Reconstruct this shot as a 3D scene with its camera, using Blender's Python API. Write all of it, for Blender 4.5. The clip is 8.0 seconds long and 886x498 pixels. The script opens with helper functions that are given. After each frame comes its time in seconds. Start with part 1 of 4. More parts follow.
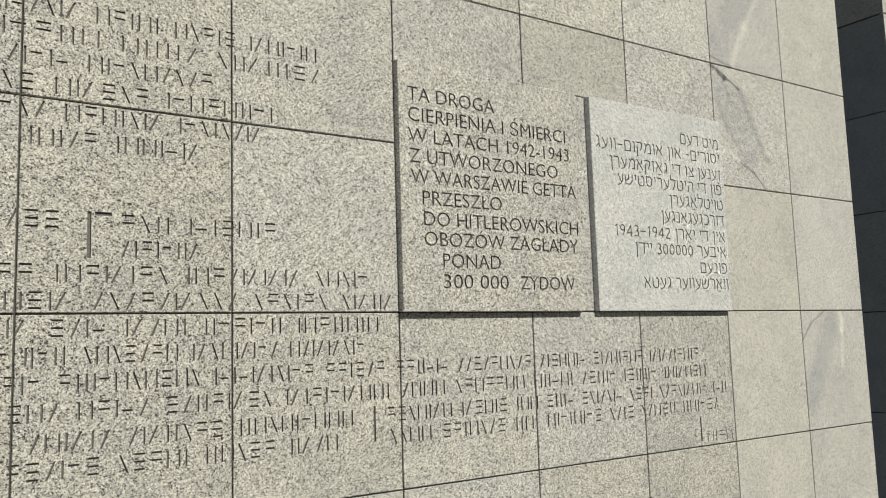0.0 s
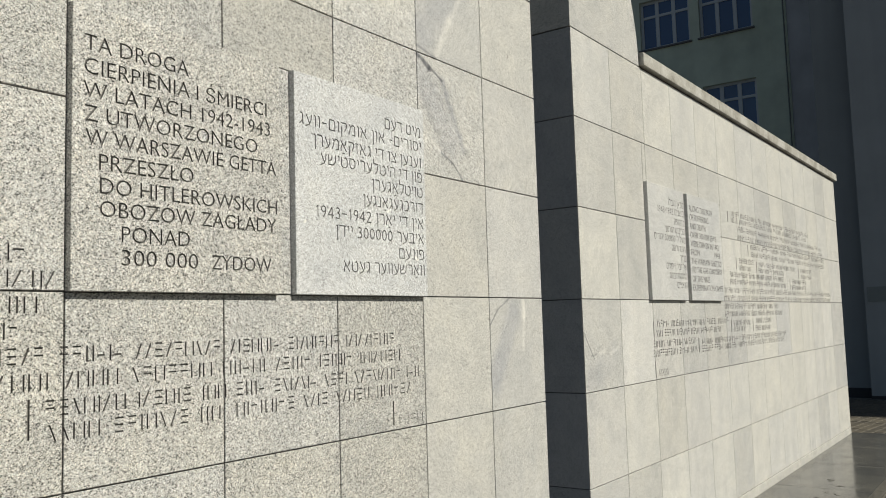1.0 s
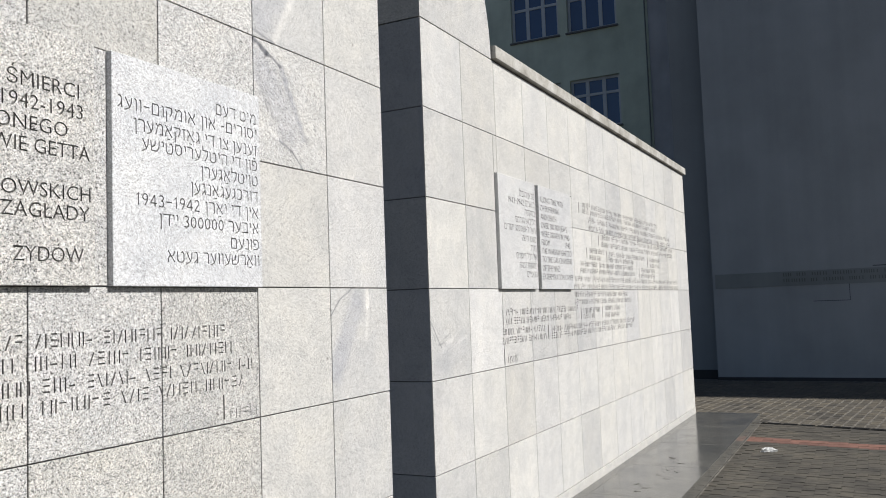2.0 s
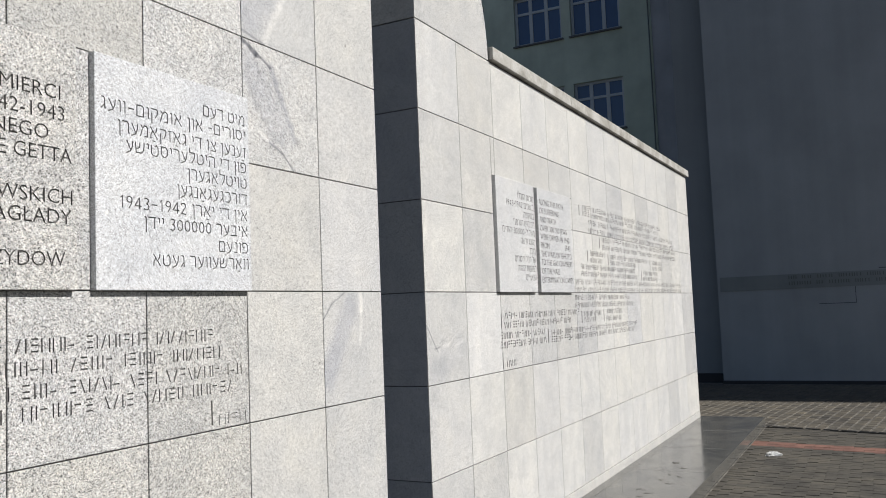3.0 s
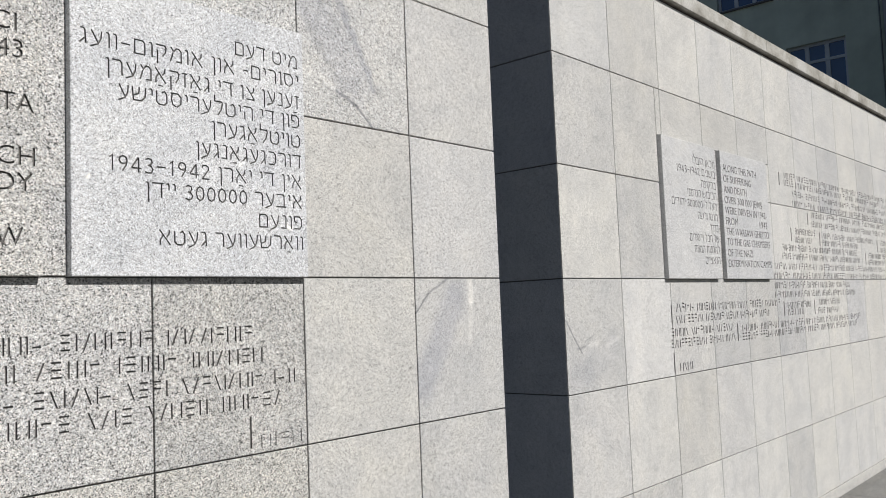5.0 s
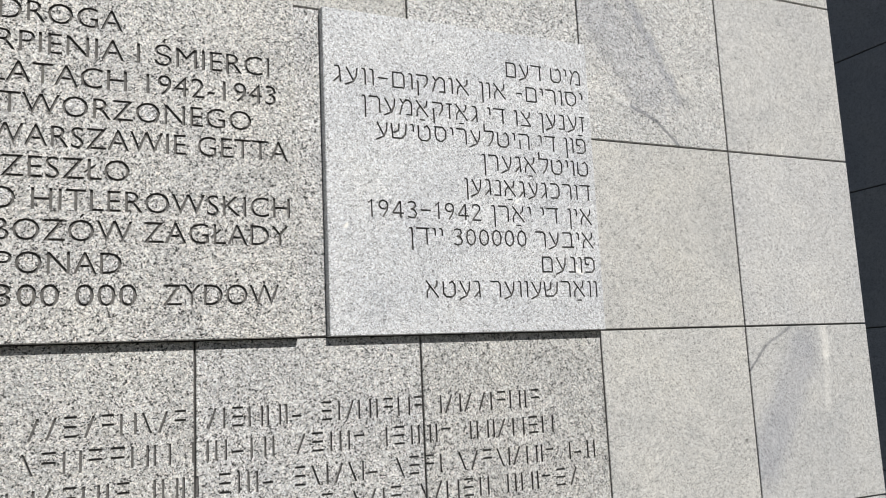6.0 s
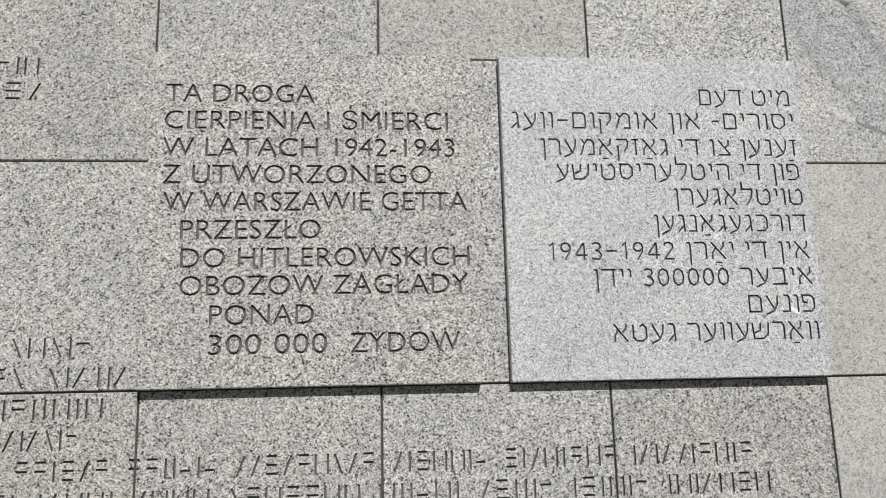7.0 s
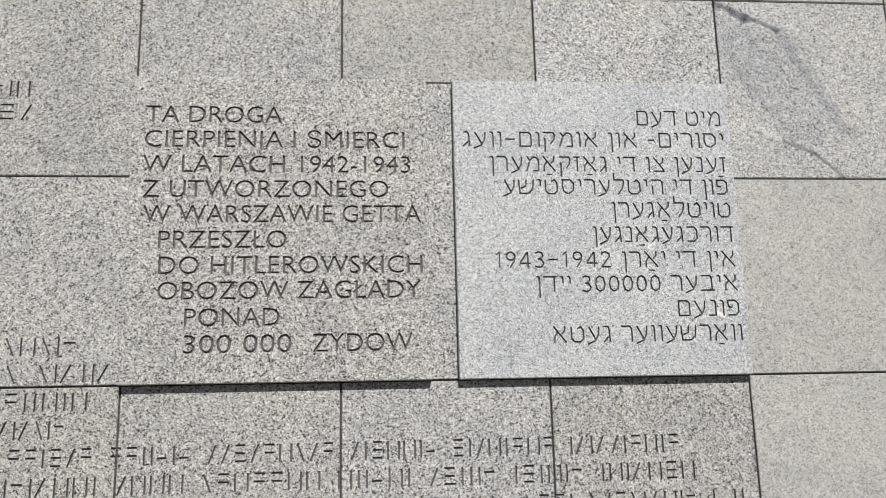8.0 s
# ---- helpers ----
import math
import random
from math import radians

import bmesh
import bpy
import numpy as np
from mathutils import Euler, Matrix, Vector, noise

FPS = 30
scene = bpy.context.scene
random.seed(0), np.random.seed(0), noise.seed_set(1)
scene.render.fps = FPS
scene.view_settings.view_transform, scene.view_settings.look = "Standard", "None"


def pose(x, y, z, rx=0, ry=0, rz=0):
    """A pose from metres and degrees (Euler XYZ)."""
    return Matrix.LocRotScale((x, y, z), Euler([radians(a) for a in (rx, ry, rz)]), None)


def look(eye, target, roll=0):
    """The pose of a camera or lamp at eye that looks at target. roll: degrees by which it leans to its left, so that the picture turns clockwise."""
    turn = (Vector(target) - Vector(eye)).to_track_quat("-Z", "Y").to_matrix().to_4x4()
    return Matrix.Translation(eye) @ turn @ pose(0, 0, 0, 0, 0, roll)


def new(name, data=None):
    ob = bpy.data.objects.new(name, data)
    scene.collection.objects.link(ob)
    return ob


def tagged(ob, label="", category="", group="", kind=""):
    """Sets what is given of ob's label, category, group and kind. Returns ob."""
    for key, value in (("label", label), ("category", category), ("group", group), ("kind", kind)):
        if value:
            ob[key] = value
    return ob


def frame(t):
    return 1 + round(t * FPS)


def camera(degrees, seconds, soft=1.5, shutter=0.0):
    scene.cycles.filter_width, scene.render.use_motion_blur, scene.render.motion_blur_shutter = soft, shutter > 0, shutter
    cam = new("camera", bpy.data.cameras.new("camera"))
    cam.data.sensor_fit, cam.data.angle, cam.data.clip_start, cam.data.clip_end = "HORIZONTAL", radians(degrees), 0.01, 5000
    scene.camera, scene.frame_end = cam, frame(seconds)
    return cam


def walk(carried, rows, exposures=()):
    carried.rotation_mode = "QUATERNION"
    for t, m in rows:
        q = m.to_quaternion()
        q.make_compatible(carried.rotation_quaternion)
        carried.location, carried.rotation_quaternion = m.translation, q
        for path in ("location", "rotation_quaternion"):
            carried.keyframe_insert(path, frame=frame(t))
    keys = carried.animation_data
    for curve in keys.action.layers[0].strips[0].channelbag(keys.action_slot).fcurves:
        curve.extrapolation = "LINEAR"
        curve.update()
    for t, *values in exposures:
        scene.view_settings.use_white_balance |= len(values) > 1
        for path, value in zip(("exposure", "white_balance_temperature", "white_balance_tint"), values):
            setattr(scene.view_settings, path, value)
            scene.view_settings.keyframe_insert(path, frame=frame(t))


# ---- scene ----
cam = camera(56.0, 8.0, soft=1.0)
PATH = [
    (0, (-1.32, -2.185, 1.556), (-0.195, -0.548, 1.785), -1.8),
    (0.5, (-1.269, -2.109, 1.56), (0.153, -0.718, 1.764), -1.7),
    (0.7, (-1.24, -2.09, 1.556), (0.277, -0.8, 1.75), -1.8),
    (1, (-1.207, -2.114, 1.545), (0.414, -0.956, 1.723), -1.7),
    (1.5, (-1.138, -2.191, 1.54), (0.589, -1.194, 1.69), -2.0),
    (2, (-1.108, -2.253, 1.551), (0.667, -1.342, 1.69), -2.1),
    (2.2, (-1.103, -2.271, 1.556), (0.68, -1.376, 1.695), -2.0),
    (3.5, (-0.909, -2.28, 1.54), (0.832, -1.31, 1.709), -2.5),
    (4, (-0.674, -2.191, 1.548), (1.01, -1.129, 1.737), -2.5),
    (4.2, (-0.541, -2.159, 1.532), (1.103, -1.035, 1.723), -2.6),
    (5.3, (0.018, -2.057, 1.546), (1.405, -0.623, 1.702), -2.6),
    (5.5, (0.089, -1.994, 1.556), (1.362, -0.463, 1.74), -3.0),
    (5.8, (0.2, -1.926, 1.561), (1.219, -0.223, 1.807), -3.0),
    (6, (0.274, -1.859, 1.566), (1.113, -0.067, 1.86), -2.7),
    (6.2, (0.364, -1.838, 1.571), (0.994, 0.03, 1.911), -2.6),
    (6.5, (0.461, -1.817, 1.576), (0.83, 0.11, 1.965), -2.2),
    (6.8, (0.49, -1.852, 1.568), (0.725, 0.09, 1.984), -1.9),
    (7, (0.517, -1.91, 1.558), (0.696, 0.036, 1.983), -1.5),
    (7.5, (0.54, -2.025, 1.565), (0.671, -0.075, 1.989), -1.2),
    (7.7, (0.543, -2.066, 1.565), (0.685, -0.115, 1.98), -1.3),
    (8, (0.617, -2.11, 1.553), (0.793, -0.16, 1.963), -1.3),
]
EXPOSURES = [
    (0.0, -0.19, 7250, 2), (0.9, -0.06, 7250, 2), (1.2, 0.12, 6650, 7), (2.0, 0.33, 6500, 9), (3.5, 0.2, 6500, 9), (4.2, 0.18, 6500, 9),
    (5.4, -0.04, 6500, 9), (6.0, -0.1, 6500, 8), (6.5, -0.41, 6500, 8), (7.0, -0.35, 6500, 8), (8.0, -0.32, 6500, 8),
]
walk(cam, [(t, look(eye, target, roll)) for t, eye, target, roll in PATH], EXPOSURES)

# ---- world and sun: clear morning, sun high behind the visitor and a little to the right ----
SUN_EL, SUN_SIDE = 40.0, 7.5
to_sun = Vector((math.sin(radians(SUN_SIDE)) * math.cos(radians(SUN_EL)), -math.cos(radians(SUN_SIDE)) * math.cos(radians(SUN_EL)), math.sin(radians(SUN_EL))))
world = bpy.data.worlds.new("sky")
scene.world = world
world.use_nodes = True
wn = world.node_tree.nodes
sky = wn.new("ShaderNodeTexSky")
sky.sky_type, sky.sun_disc, sky.ozone_density = "NISHITA", False, 2.5
sky.sun_elevation, sky.sun_rotation = radians(SUN_EL), math.atan2(to_sun.x, to_sun.y)
wn["Background"].inputs["Strength"].default_value = 0.042
world.node_tree.links.new(sky.outputs[0], wn["Background"].inputs["Color"])
sun = new("sun", bpy.data.lights.new("sun", "SUN"))
sun.data.energy, sun.data.angle, sun.data.color = 4.6, radians(0.53), (1.0, 0.972, 0.95)
sun.matrix_world = look(to_sun * 60, (0, 0, 0))


# ---- materials ----
class Mat:
    """Small helper round a node tree."""

    def __init__(self, name, rough=0.7, metal=0.0):
        self.m = bpy.data.materials.new(name)
        self.m.use_nodes = True
        self.t = self.m.node_tree
        self.b = self.t.nodes["Principled BSDF"]
        self.b.inputs["Roughness"].default_value, self.b.inputs["Metallic"].default_value = rough, metal

    def node(self, kind, **given):
        n = self.t.nodes.new(kind)
        for k, v in given.items():
            n.inputs[k.replace("_", " ")].default_value = v
        return n

    def link(self, a, b):
        self.t.links.new(a, b)

    def coords(self, spread=40.0):
        """Object coordinates, shifted for each object."""
        tc, info = self.node("ShaderNodeTexCoord"), self.node("ShaderNodeObjectInfo")
        mul = self.node("ShaderNodeVectorMath")
        mul.operation = "MULTIPLY_ADD"
        self.link(info.outputs["Random"], mul.inputs[0])
        mul.inputs[1].default_value = (spread, spread * 0.7, spread * 1.3)
        self.link(tc.outputs["Object"], mul.inputs[2])
        return mul.outputs[0], info.outputs["Random"]

    def noise(self, at, scale, detail=3.0, rough=0.55):
        n = self.node("ShaderNodeTexNoise", Scale=scale, Detail=detail, Roughness=rough)
        self.link(at, n.inputs["Vector"])
        return n.outputs["Fac"]

    def ramp(self, fac, stops, smooth=True):
        n = self.node("ShaderNodeValToRGB")
        n.color_ramp.interpolation = "LINEAR" if smooth else "CONSTANT"
        while len(n.color_ramp.elements) < len(stops):
            n.color_ramp.elements.new(0.5)
        for e, (p, c) in zip(n.color_ramp.elements, stops):
            e.position, e.color = p, (*c, 1) if len(c) == 3 else (c[0], c[0], c[0], 1)
        self.link(fac, n.inputs["Fac"])
        return n.outputs["Color"]

    def mix(self, a, b, fac, how="MIX"):
        n = self.t.nodes.new("ShaderNodeMix")
        n.data_type, n.blend_type = "RGBA", how
        for v, i in ((fac, 0), (a, 6), (b, 7)):
            if isinstance(v, (int, float)):
                n.inputs[i].default_value = v
            elif isinstance(v, tuple):
                n.inputs[i].default_value = (*v, 1)
            else:
                self.link(v, n.inputs[i])
        return n.outputs[2]

    def bump(self, height, strength=0.3, distance=0.002):
        n = self.node("ShaderNodeBump", Strength=strength, Distance=distance)
        self.link(height, n.inputs["Height"])
        self.link(n.outputs[0], self.b.inputs["Normal"])

    def color(self, c):
        if isinstance(c, tuple):
            self.b.inputs["Base Color"].default_value = (*c, 1)
        else:
            self.link(c, self.b.inputs["Base Color"])
        return self

    def rough(self, c):
        self.link(c, self.b.inputs["Roughness"])


def segment_mask(m, at, p, q, width, wobble):
    """1 on the stroke from p to q in a slab's own plane (metres from its lower left corner), fading to 0 at its edge."""
    n = m.node("ShaderNodeTexNoise", Scale=24.0, Detail=6.0)
    m.link(at, n.inputs["Vector"])
    bent = m.node("ShaderNodeVectorMath")
    bent.operation = "MULTIPLY_ADD"
    m.link(n.outputs["Color"], bent.inputs[0])
    bent.inputs[1].default_value = (wobble, 0, wobble)
    m.link(at, bent.inputs[2])
    off = m.node("ShaderNodeVectorMath")
    off.operation = "MULTIPLY_ADD"
    off.inputs[1].default_value = (1, 0, 1)
    off.inputs[2].default_value = (-p[0] - wobble / 2, 0, -p[1] - wobble / 2)
    m.link(bent.outputs[0], off.inputs[0])
    d = Vector((q[0] - p[0], 0, q[1] - p[1]))
    dot = m.node("ShaderNodeVectorMath")
    dot.operation = "DOT_PRODUCT"
    m.link(off.outputs[0], dot.inputs[0])
    dot.inputs[1].default_value = d / d.length_squared
    cl = m.node("ShaderNodeClamp")
    m.link(dot.outputs["Value"], cl.inputs["Value"])
    back = m.node("ShaderNodeVectorMath")
    back.operation = "MULTIPLY_ADD"
    m.link(cl.outputs[0], back.inputs[0])
    back.inputs[1].default_value = -d
    m.link(off.outputs[0], back.inputs[2])
    far = m.node("ShaderNodeVectorMath")
    far.operation = "LENGTH"
    m.link(back.outputs[0], far.inputs[0])
    rg = m.node("ShaderNodeMapRange")
    rg.interpolation_type = "SMOOTHSTEP"
    rg.inputs["From Min"].default_value, rg.inputs["From Max"].default_value = width * 0.2, width
    rg.inputs["To Min"].default_value, rg.inputs["To Max"].default_value = 1.0, 0.0
    m.link(far.outputs["Value"], rg.inputs["Value"])
    return rg.outputs[0]


def granite(name, tone=(0.432, 0.427, 0.408), grain=400.0, contrast=1.0, tint=0.08, veins=(), rough=0.62, runs=0.0):
    """Speckled granite: crystals of a few millimetres, soft clouds, a tone for each slab, and veins if asked.
    veins: (from, to, half width, tint, strength, wobble) in the slab's plane."""
    m = Mat(name, rough)
    at, rnd = m.coords()
    cell = m.node("ShaderNodeTexVoronoi", Scale=grain)
    warp = m.node("ShaderNodeTexNoise", Scale=grain * 0.7, Detail=2.0)
    m.link(at, warp.inputs["Vector"])
    add = m.node("ShaderNodeVectorMath")
    add.operation = "MULTIPLY_ADD"
    m.link(warp.outputs["Color"], add.inputs[0])
    add.inputs[1].default_value = (0.007, 0.007, 0.007)
    m.link(at, add.inputs[2])
    m.link(add.outputs[0], cell.inputs["Vector"])
    sep = m.node("ShaderNodeSeparateColor")
    m.link(cell.outputs["Color"], sep.inputs[0])

    def lev(f):
        k = 0.94 * max(1 + (f - 1) * contrast, 0.04)
        return tuple(c * k for c in tone)

    # dark mica gathers in clusters, pale feldspar between them
    drift = m.node("ShaderNodeMath")
    drift.operation = "MULTIPLY_ADD"
    m.link(m.noise(at, 95.0, 2.0), drift.inputs[0])
    drift.inputs[1].default_value = 0.55
    m.link(sep.outputs[0], drift.inputs[2])
    crystals = m.ramp(drift.outputs[0], [(0.33, lev(0.1)), (0.4, lev(0.3)), (0.46, lev(0.86)), (0.72, lev(1.05)), (0.93, lev(1.22)), (1.0, lev(1.6))])
    hue = m.ramp(sep.outputs[1], [(0.0, (1.04, 0.99, 0.94)), (0.4, (1.0, 1.0, 1.0)), (0.75, (0.97, 1.0, 1.03)), (1.0, (1.03, 0.985, 1.0))])
    crystals = m.mix(crystals, hue, min(1.0, 0.8 * contrast), "MULTIPLY")
    fine = m.ramp(m.noise(at, 1000.0, 2.0, 0.75), [(0.36, (0.5,)), (0.64, (1.4,))])
    col = m.mix(crystals, fine, min(1.0, 0.75 * contrast), "MULTIPLY")
    patch = m.ramp(m.noise(at, 75.0, 3.0), [(0.33, (0.88,)), (0.68, (1.08,))])
    col = m.mix(col, patch, 0.8 * contrast, "MULTIPLY")
    cloud = m.ramp(m.noise(at, 5.5, 5.0, 0.6), [(0.3, (0.855, 0.865, 0.885)), (0.55, (1.0, 1.0, 1.0)), (0.75, (1.06, 1.05, 1.02))])
    col = m.mix(col, cloud, 0.9, "MULTIPLY")
    slab = m.ramp(rnd, [(0.0, (1 - tint, 1 - tint, 1 - tint * 0.85)), (0.25, (0.97, 0.97, 0.97)), (0.7, (1.0, 0.99, 0.965)), (1.0, (1.05, 1.05, 1.06))])
    col = m.mix(col, slab, 1.0, "MULTIPLY")
    if veins:
        own = m.node("ShaderNodeTexCoord").outputs["Object"]
        for p, q, width, shade, strength, wobble in veins:
            mask = m.node("ShaderNodeMath")
            mask.operation = "MULTIPLY"
            m.link(segment_mask(m, own, p, q, width, wobble), mask.inputs[0])
            mask.inputs[1].default_value = strength
            col = m.mix(col, shade, mask.outputs[0], "MULTIPLY" if max(shade) <= 1 else "MIX")
    if runs:
        place = m.node("ShaderNodeNewGeometry")
        long = m.node("ShaderNodeMapping")
        long.inputs["Scale"].default_value = (5.0, 5.0, 0.5)
        m.link(place.outputs["Position"], long.inputs["Vector"])
        streak = m.ramp(m.noise(long.outputs[0], 1.0, 5.0, 0.6), [(0.4, (1 - runs, 1 - runs, 1 - runs)), (0.58, (1.0, 1.0, 1.0)), (0.8, (1.03, 1.02, 1.0))])
        col = m.mix(col, streak, 1.0, "MULTIPLY")
    m.color(col)
    m.bump(m.noise(at, 500.0, 2.0), 0.3, 0.001)
    return m.m


BLUE, DARK = (0.76, 0.775, 0.84), (0.24, 0.25, 0.29)
TONE_PALE = (0.515, 0.51, 0.492)
GRANITE = granite("speckled granite", grain=380.0, contrast=1.35)
GRANITE_PALE = granite("pale fine-grained granite", (0.522, 0.516, 0.498), 440.0, 0.7, 0.06, runs=0.05)
GRANITE_BRIGHT = granite("paler granite", (0.588, 0.581, 0.558), 430.0, 0.6, 0.05, runs=0.05)
GRANITE_GREYED = granite("cooler grey granite", (0.495, 0.493, 0.484), 440.0, 0.75, 0.04, runs=0.05)
GRANITE_PANEL = granite("coarse grey granite", (0.432, 0.427, 0.412), 360.0, 1.5, 0.02)
GRANITE_VEIN = granite("granite with a dark vein", TONE_PALE, grain=420.0, contrast=1.15, tint=0.03, veins=(
    ((0.04, 0.42), (0.23, 0.16), 0.13, BLUE, 0.65, 0.13), ((0.19, 0.43), (0.36, 0.12), 0.035, DARK, 0.17, 0.09), ((0.02, 0.33), (0.2, 0.12), 0.025, DARK, 0.15, 0.08), ((0.0, 0.52), (0.09, 0.475), 0.018, DARK, 0.9, 0.05), ((0.09, 0.475), (0.18, 0.44), 0.012, DARK, 0.8, 0.05),
    ((0.18, 0.44), (0.34, 0.14), 0.025, BLUE, 0.7, 0.05), ((0.165, 0.105), (0.25, 0.07), 0.009, DARK, 0.7, 0.015), ((0.25, 0.07), (0.325, 0.0), 0.007, DARK, 0.75, 0.012),
    ((0.1, 0.145), (0.15, 0.12), 0.02, (1.2, 1.15, 1.05), 0.12, 0.03)))
GRANITE_BAND = granite("granite with a bluish band", TONE_PALE, grain=450.0, contrast=0.66, tint=0.03, veins=(
    ((0.22, 0.45), (0.03, 0.14), 0.1, BLUE, 0.75, 0.04), ((0.0, 0.4), (0.07, 0.47), 0.006, DARK, 0.65, 0.01), ((0.07, 0.47), (0.19, 0.53), 0.007, DARK, 0.5, 0.012),
    ((0.31, 0.53), (0.315, 0.44), 0.026, (1.2, 1.15, 1.05), 0.2, 0.04), ((0.315, 0.44), (0.3, 0.28), 0.02, (1.2, 1.15, 1.05), 0.1, 0.04)))
GRANITE_WISP = granite("granite with a short wisp", TONE_PALE, grain=450.0, contrast=0.66, tint=0.03, veins=(
    ((0.0, 0.34), (0.13, 0.18), 0.007, DARK, 0.6, 0.015), ((0.09, 0.2), (0.16, 0.21), 0.009, DARK, 0.45, 0.015), ((0.15, 0.23), (0.25, 0.26), 0.006, DARK, 0.4, 0.02),
    ((0.2, 0.21), (0.27, 0.22), 0.02, (1.2, 1.15, 1.05), 0.13, 0.02), ((0.35, 0.2), (0.47, 0.24), 0.016, (1.2, 1.15, 1.05), 0.13, 0.03), ((0.05, 0.05), (0.4, 0.2), 0.12, BLUE, 0.35, 0.05)))
GRANITE_STREAK = granite("granite with a white streak", TONE_PALE, grain=450.0, contrast=0.66, tint=0.03, veins=(
    ((0.05, 0.1), (0.4, 0.5), 0.13, BLUE, 0.7, 0.05), ((0.15, 0.02), (0.25, 0.2), 0.03, (1.2, 1.15, 1.05), 0.13, 0.03), ((0.25, 0.2), (0.42, 0.45), 0.022, (1.2, 1.15, 1.05), 0.12, 0.04),
    ((0.0, 0.03), (0.14, 0.0), 0.01, DARK, 0.5, 0.01)))
SPOT, CHIP = (0.35, 0.34, 0.33), (1.2, 1.15, 1.05)
GRANITE_SPOT = granite("speckled granite with a dark knot", tint=0.03, veins=(((0.18, 0.125), (0.184, 0.128), 0.008, SPOT, 0.9, 0.004),))
GRANITE_SPOT_PALE = granite("pale granite with a dark knot", TONE_PALE, grain=450.0, contrast=0.72, tint=0.03, veins=(((0.25, 0.16), (0.252, 0.168), 0.009, SPOT, 0.9, 0.004), ((0.08, 0.4), (0.1, 0.404), 0.005, SPOT, 0.6, 0.004)))
GRANITE_SPOT_LOW = granite("pale granite with a small knot", TONE_PALE, grain=450.0, contrast=0.72, tint=0.03, veins=(((0.475, 0.2), (0.477, 0.203), 0.007, SPOT, 0.9, 0.003),))
GRANITE_MID = granite("pale granite with dark crystals", (0.485, 0.48, 0.46), 360.0, 1.4, 0.04)
GRANITE_OLD = granite("greyer speckled granite", (0.385, 0.379, 0.359), grain=350.0, contrast=1.5)
# darker, bluer copy of the wall granite: the slit's shade is put into its colour
GRANITE_SHADED = granite("granite of the reveals with shade in its colour", (0.4, 0.407, 0.425), 400.0, 0.45, 0.03)
GRANITE_CHIPPED = granite("fine pale granite with white chips", (0.55, 0.558, 0.566), 560.0, 1.0, 0.02, veins=(
    ((0.043, 0.255), (0.048, 0.262), 0.006, CHIP, 0.5, 0.006), ((0.68, 0.16), (0.694, 0.152), 0.009, CHIP, 0.55, 0.01), ((0.508, 0.336), (0.514, 0.339), 0.006, CHIP, 0.45, 0.006)))
GRANITE_FAR = granite("pale smooth granite", (0.54, 0.541, 0.538), 520.0, 0.7, 0.02)
# letter grooves: grey paint and the shade of the cut, both in the base colour
CARVED = granite("carved groove in shade-darkened grey", (0.15, 0.144, 0.136), 500.0, 0.5, 0.02, rough=0.9)

m = Mat("grey mortar core", 0.9)
at, rnd = m.coords()
m.color(m.ramp(m.noise(at, 30.0), [(0.3, (0.06, 0.058, 0.055)), (0.7, (0.1, 0.096, 0.09))]))
MORTAR = m.m

m = Mat("weathered pale coping stone", 0.75)
at, rnd = m.coords(0.0)
base = m.ramp(m.noise(at, 160.0), [(0.3, (0.36, 0.35, 0.33)), (0.7, (0.55, 0.54, 0.5))])
stain = m.ramp(m.noise(at, 3.0, 5.0, 0.7), [(0.42, (1, 1, 1)), (0.56, (0.62, 0.6, 0.55)), (0.66, (0.28, 0.26, 0.23))])
m.color(m.mix(base, stain, 0.75, "MULTIPLY"))
m.bump(m.noise(at, 120.0), 0.4, 0.003)
COPING = m.m

m = Mat("polished dark grey granite", 0.1)
at, rnd = m.coords()
cell = m.ramp(m.noise(at, 260.0, 3.0), [(0.35, (0.05, 0.05, 0.05)), (0.6, (0.13, 0.13, 0.125)), (0.75, (0.2, 0.2, 0.19))])
dust = m.ramp(m.noise(at, 2.6, 5.0, 0.65), [(0.35, (0.75, 0.75, 0.75)), (0.7, (1.35, 1.3, 1.2))])
m.color(m.mix(cell, dust, 1.0, "MULTIPLY"))
m.rough(m.ramp(m.noise(at, 5.0, 4.0), [(0.35, (0.08,)), (0.75, (0.24,))]))
m.b.inputs["Specular IOR Level"].default_value = 0.4
POLISHED = m.m


def paver_material(name, lo, hi, rough=0.75, spread=1.0):
    m = Mat(name, rough)
    at, rnd = m.coords()
    body = m.ramp(m.noise(at, 140.0, 3.0), [(0.3, lo), (0.7, hi)])
    each = m.ramp(rnd, [(0.0, tuple(1 - spread * v for v in (0.28, 0.28, 0.26))), (0.5, (1, 1, 1)), (1.0, tuple(1 + spread * v for v in (0.22, 0.18, 0.1)))])
    dirt = m.ramp(m.noise(at, 9.0, 4.0), [(0.35, (0.75, 0.74, 0.72)), (0.65, (1.1, 1.08, 1.04))])
    place = m.node("ShaderNodeNewGeometry").outputs["Position"]
    wide = m.ramp(m.noise(place, 2.3, 5.0, 0.65), [(0.35, (0.68, 0.68, 0.7)), (0.5, (1, 1, 1)), (0.68, (1.3, 1.27, 1.2))])
    m.color(m.mix(m.mix(m.mix(body, each, 1.0, "MULTIPLY"), dirt, 1.0, "MULTIPLY"), wide, 1.0, "MULTIPLY"))
    m.bump(m.noise(at, 220.0), 0.5, 0.002)
    return m.m


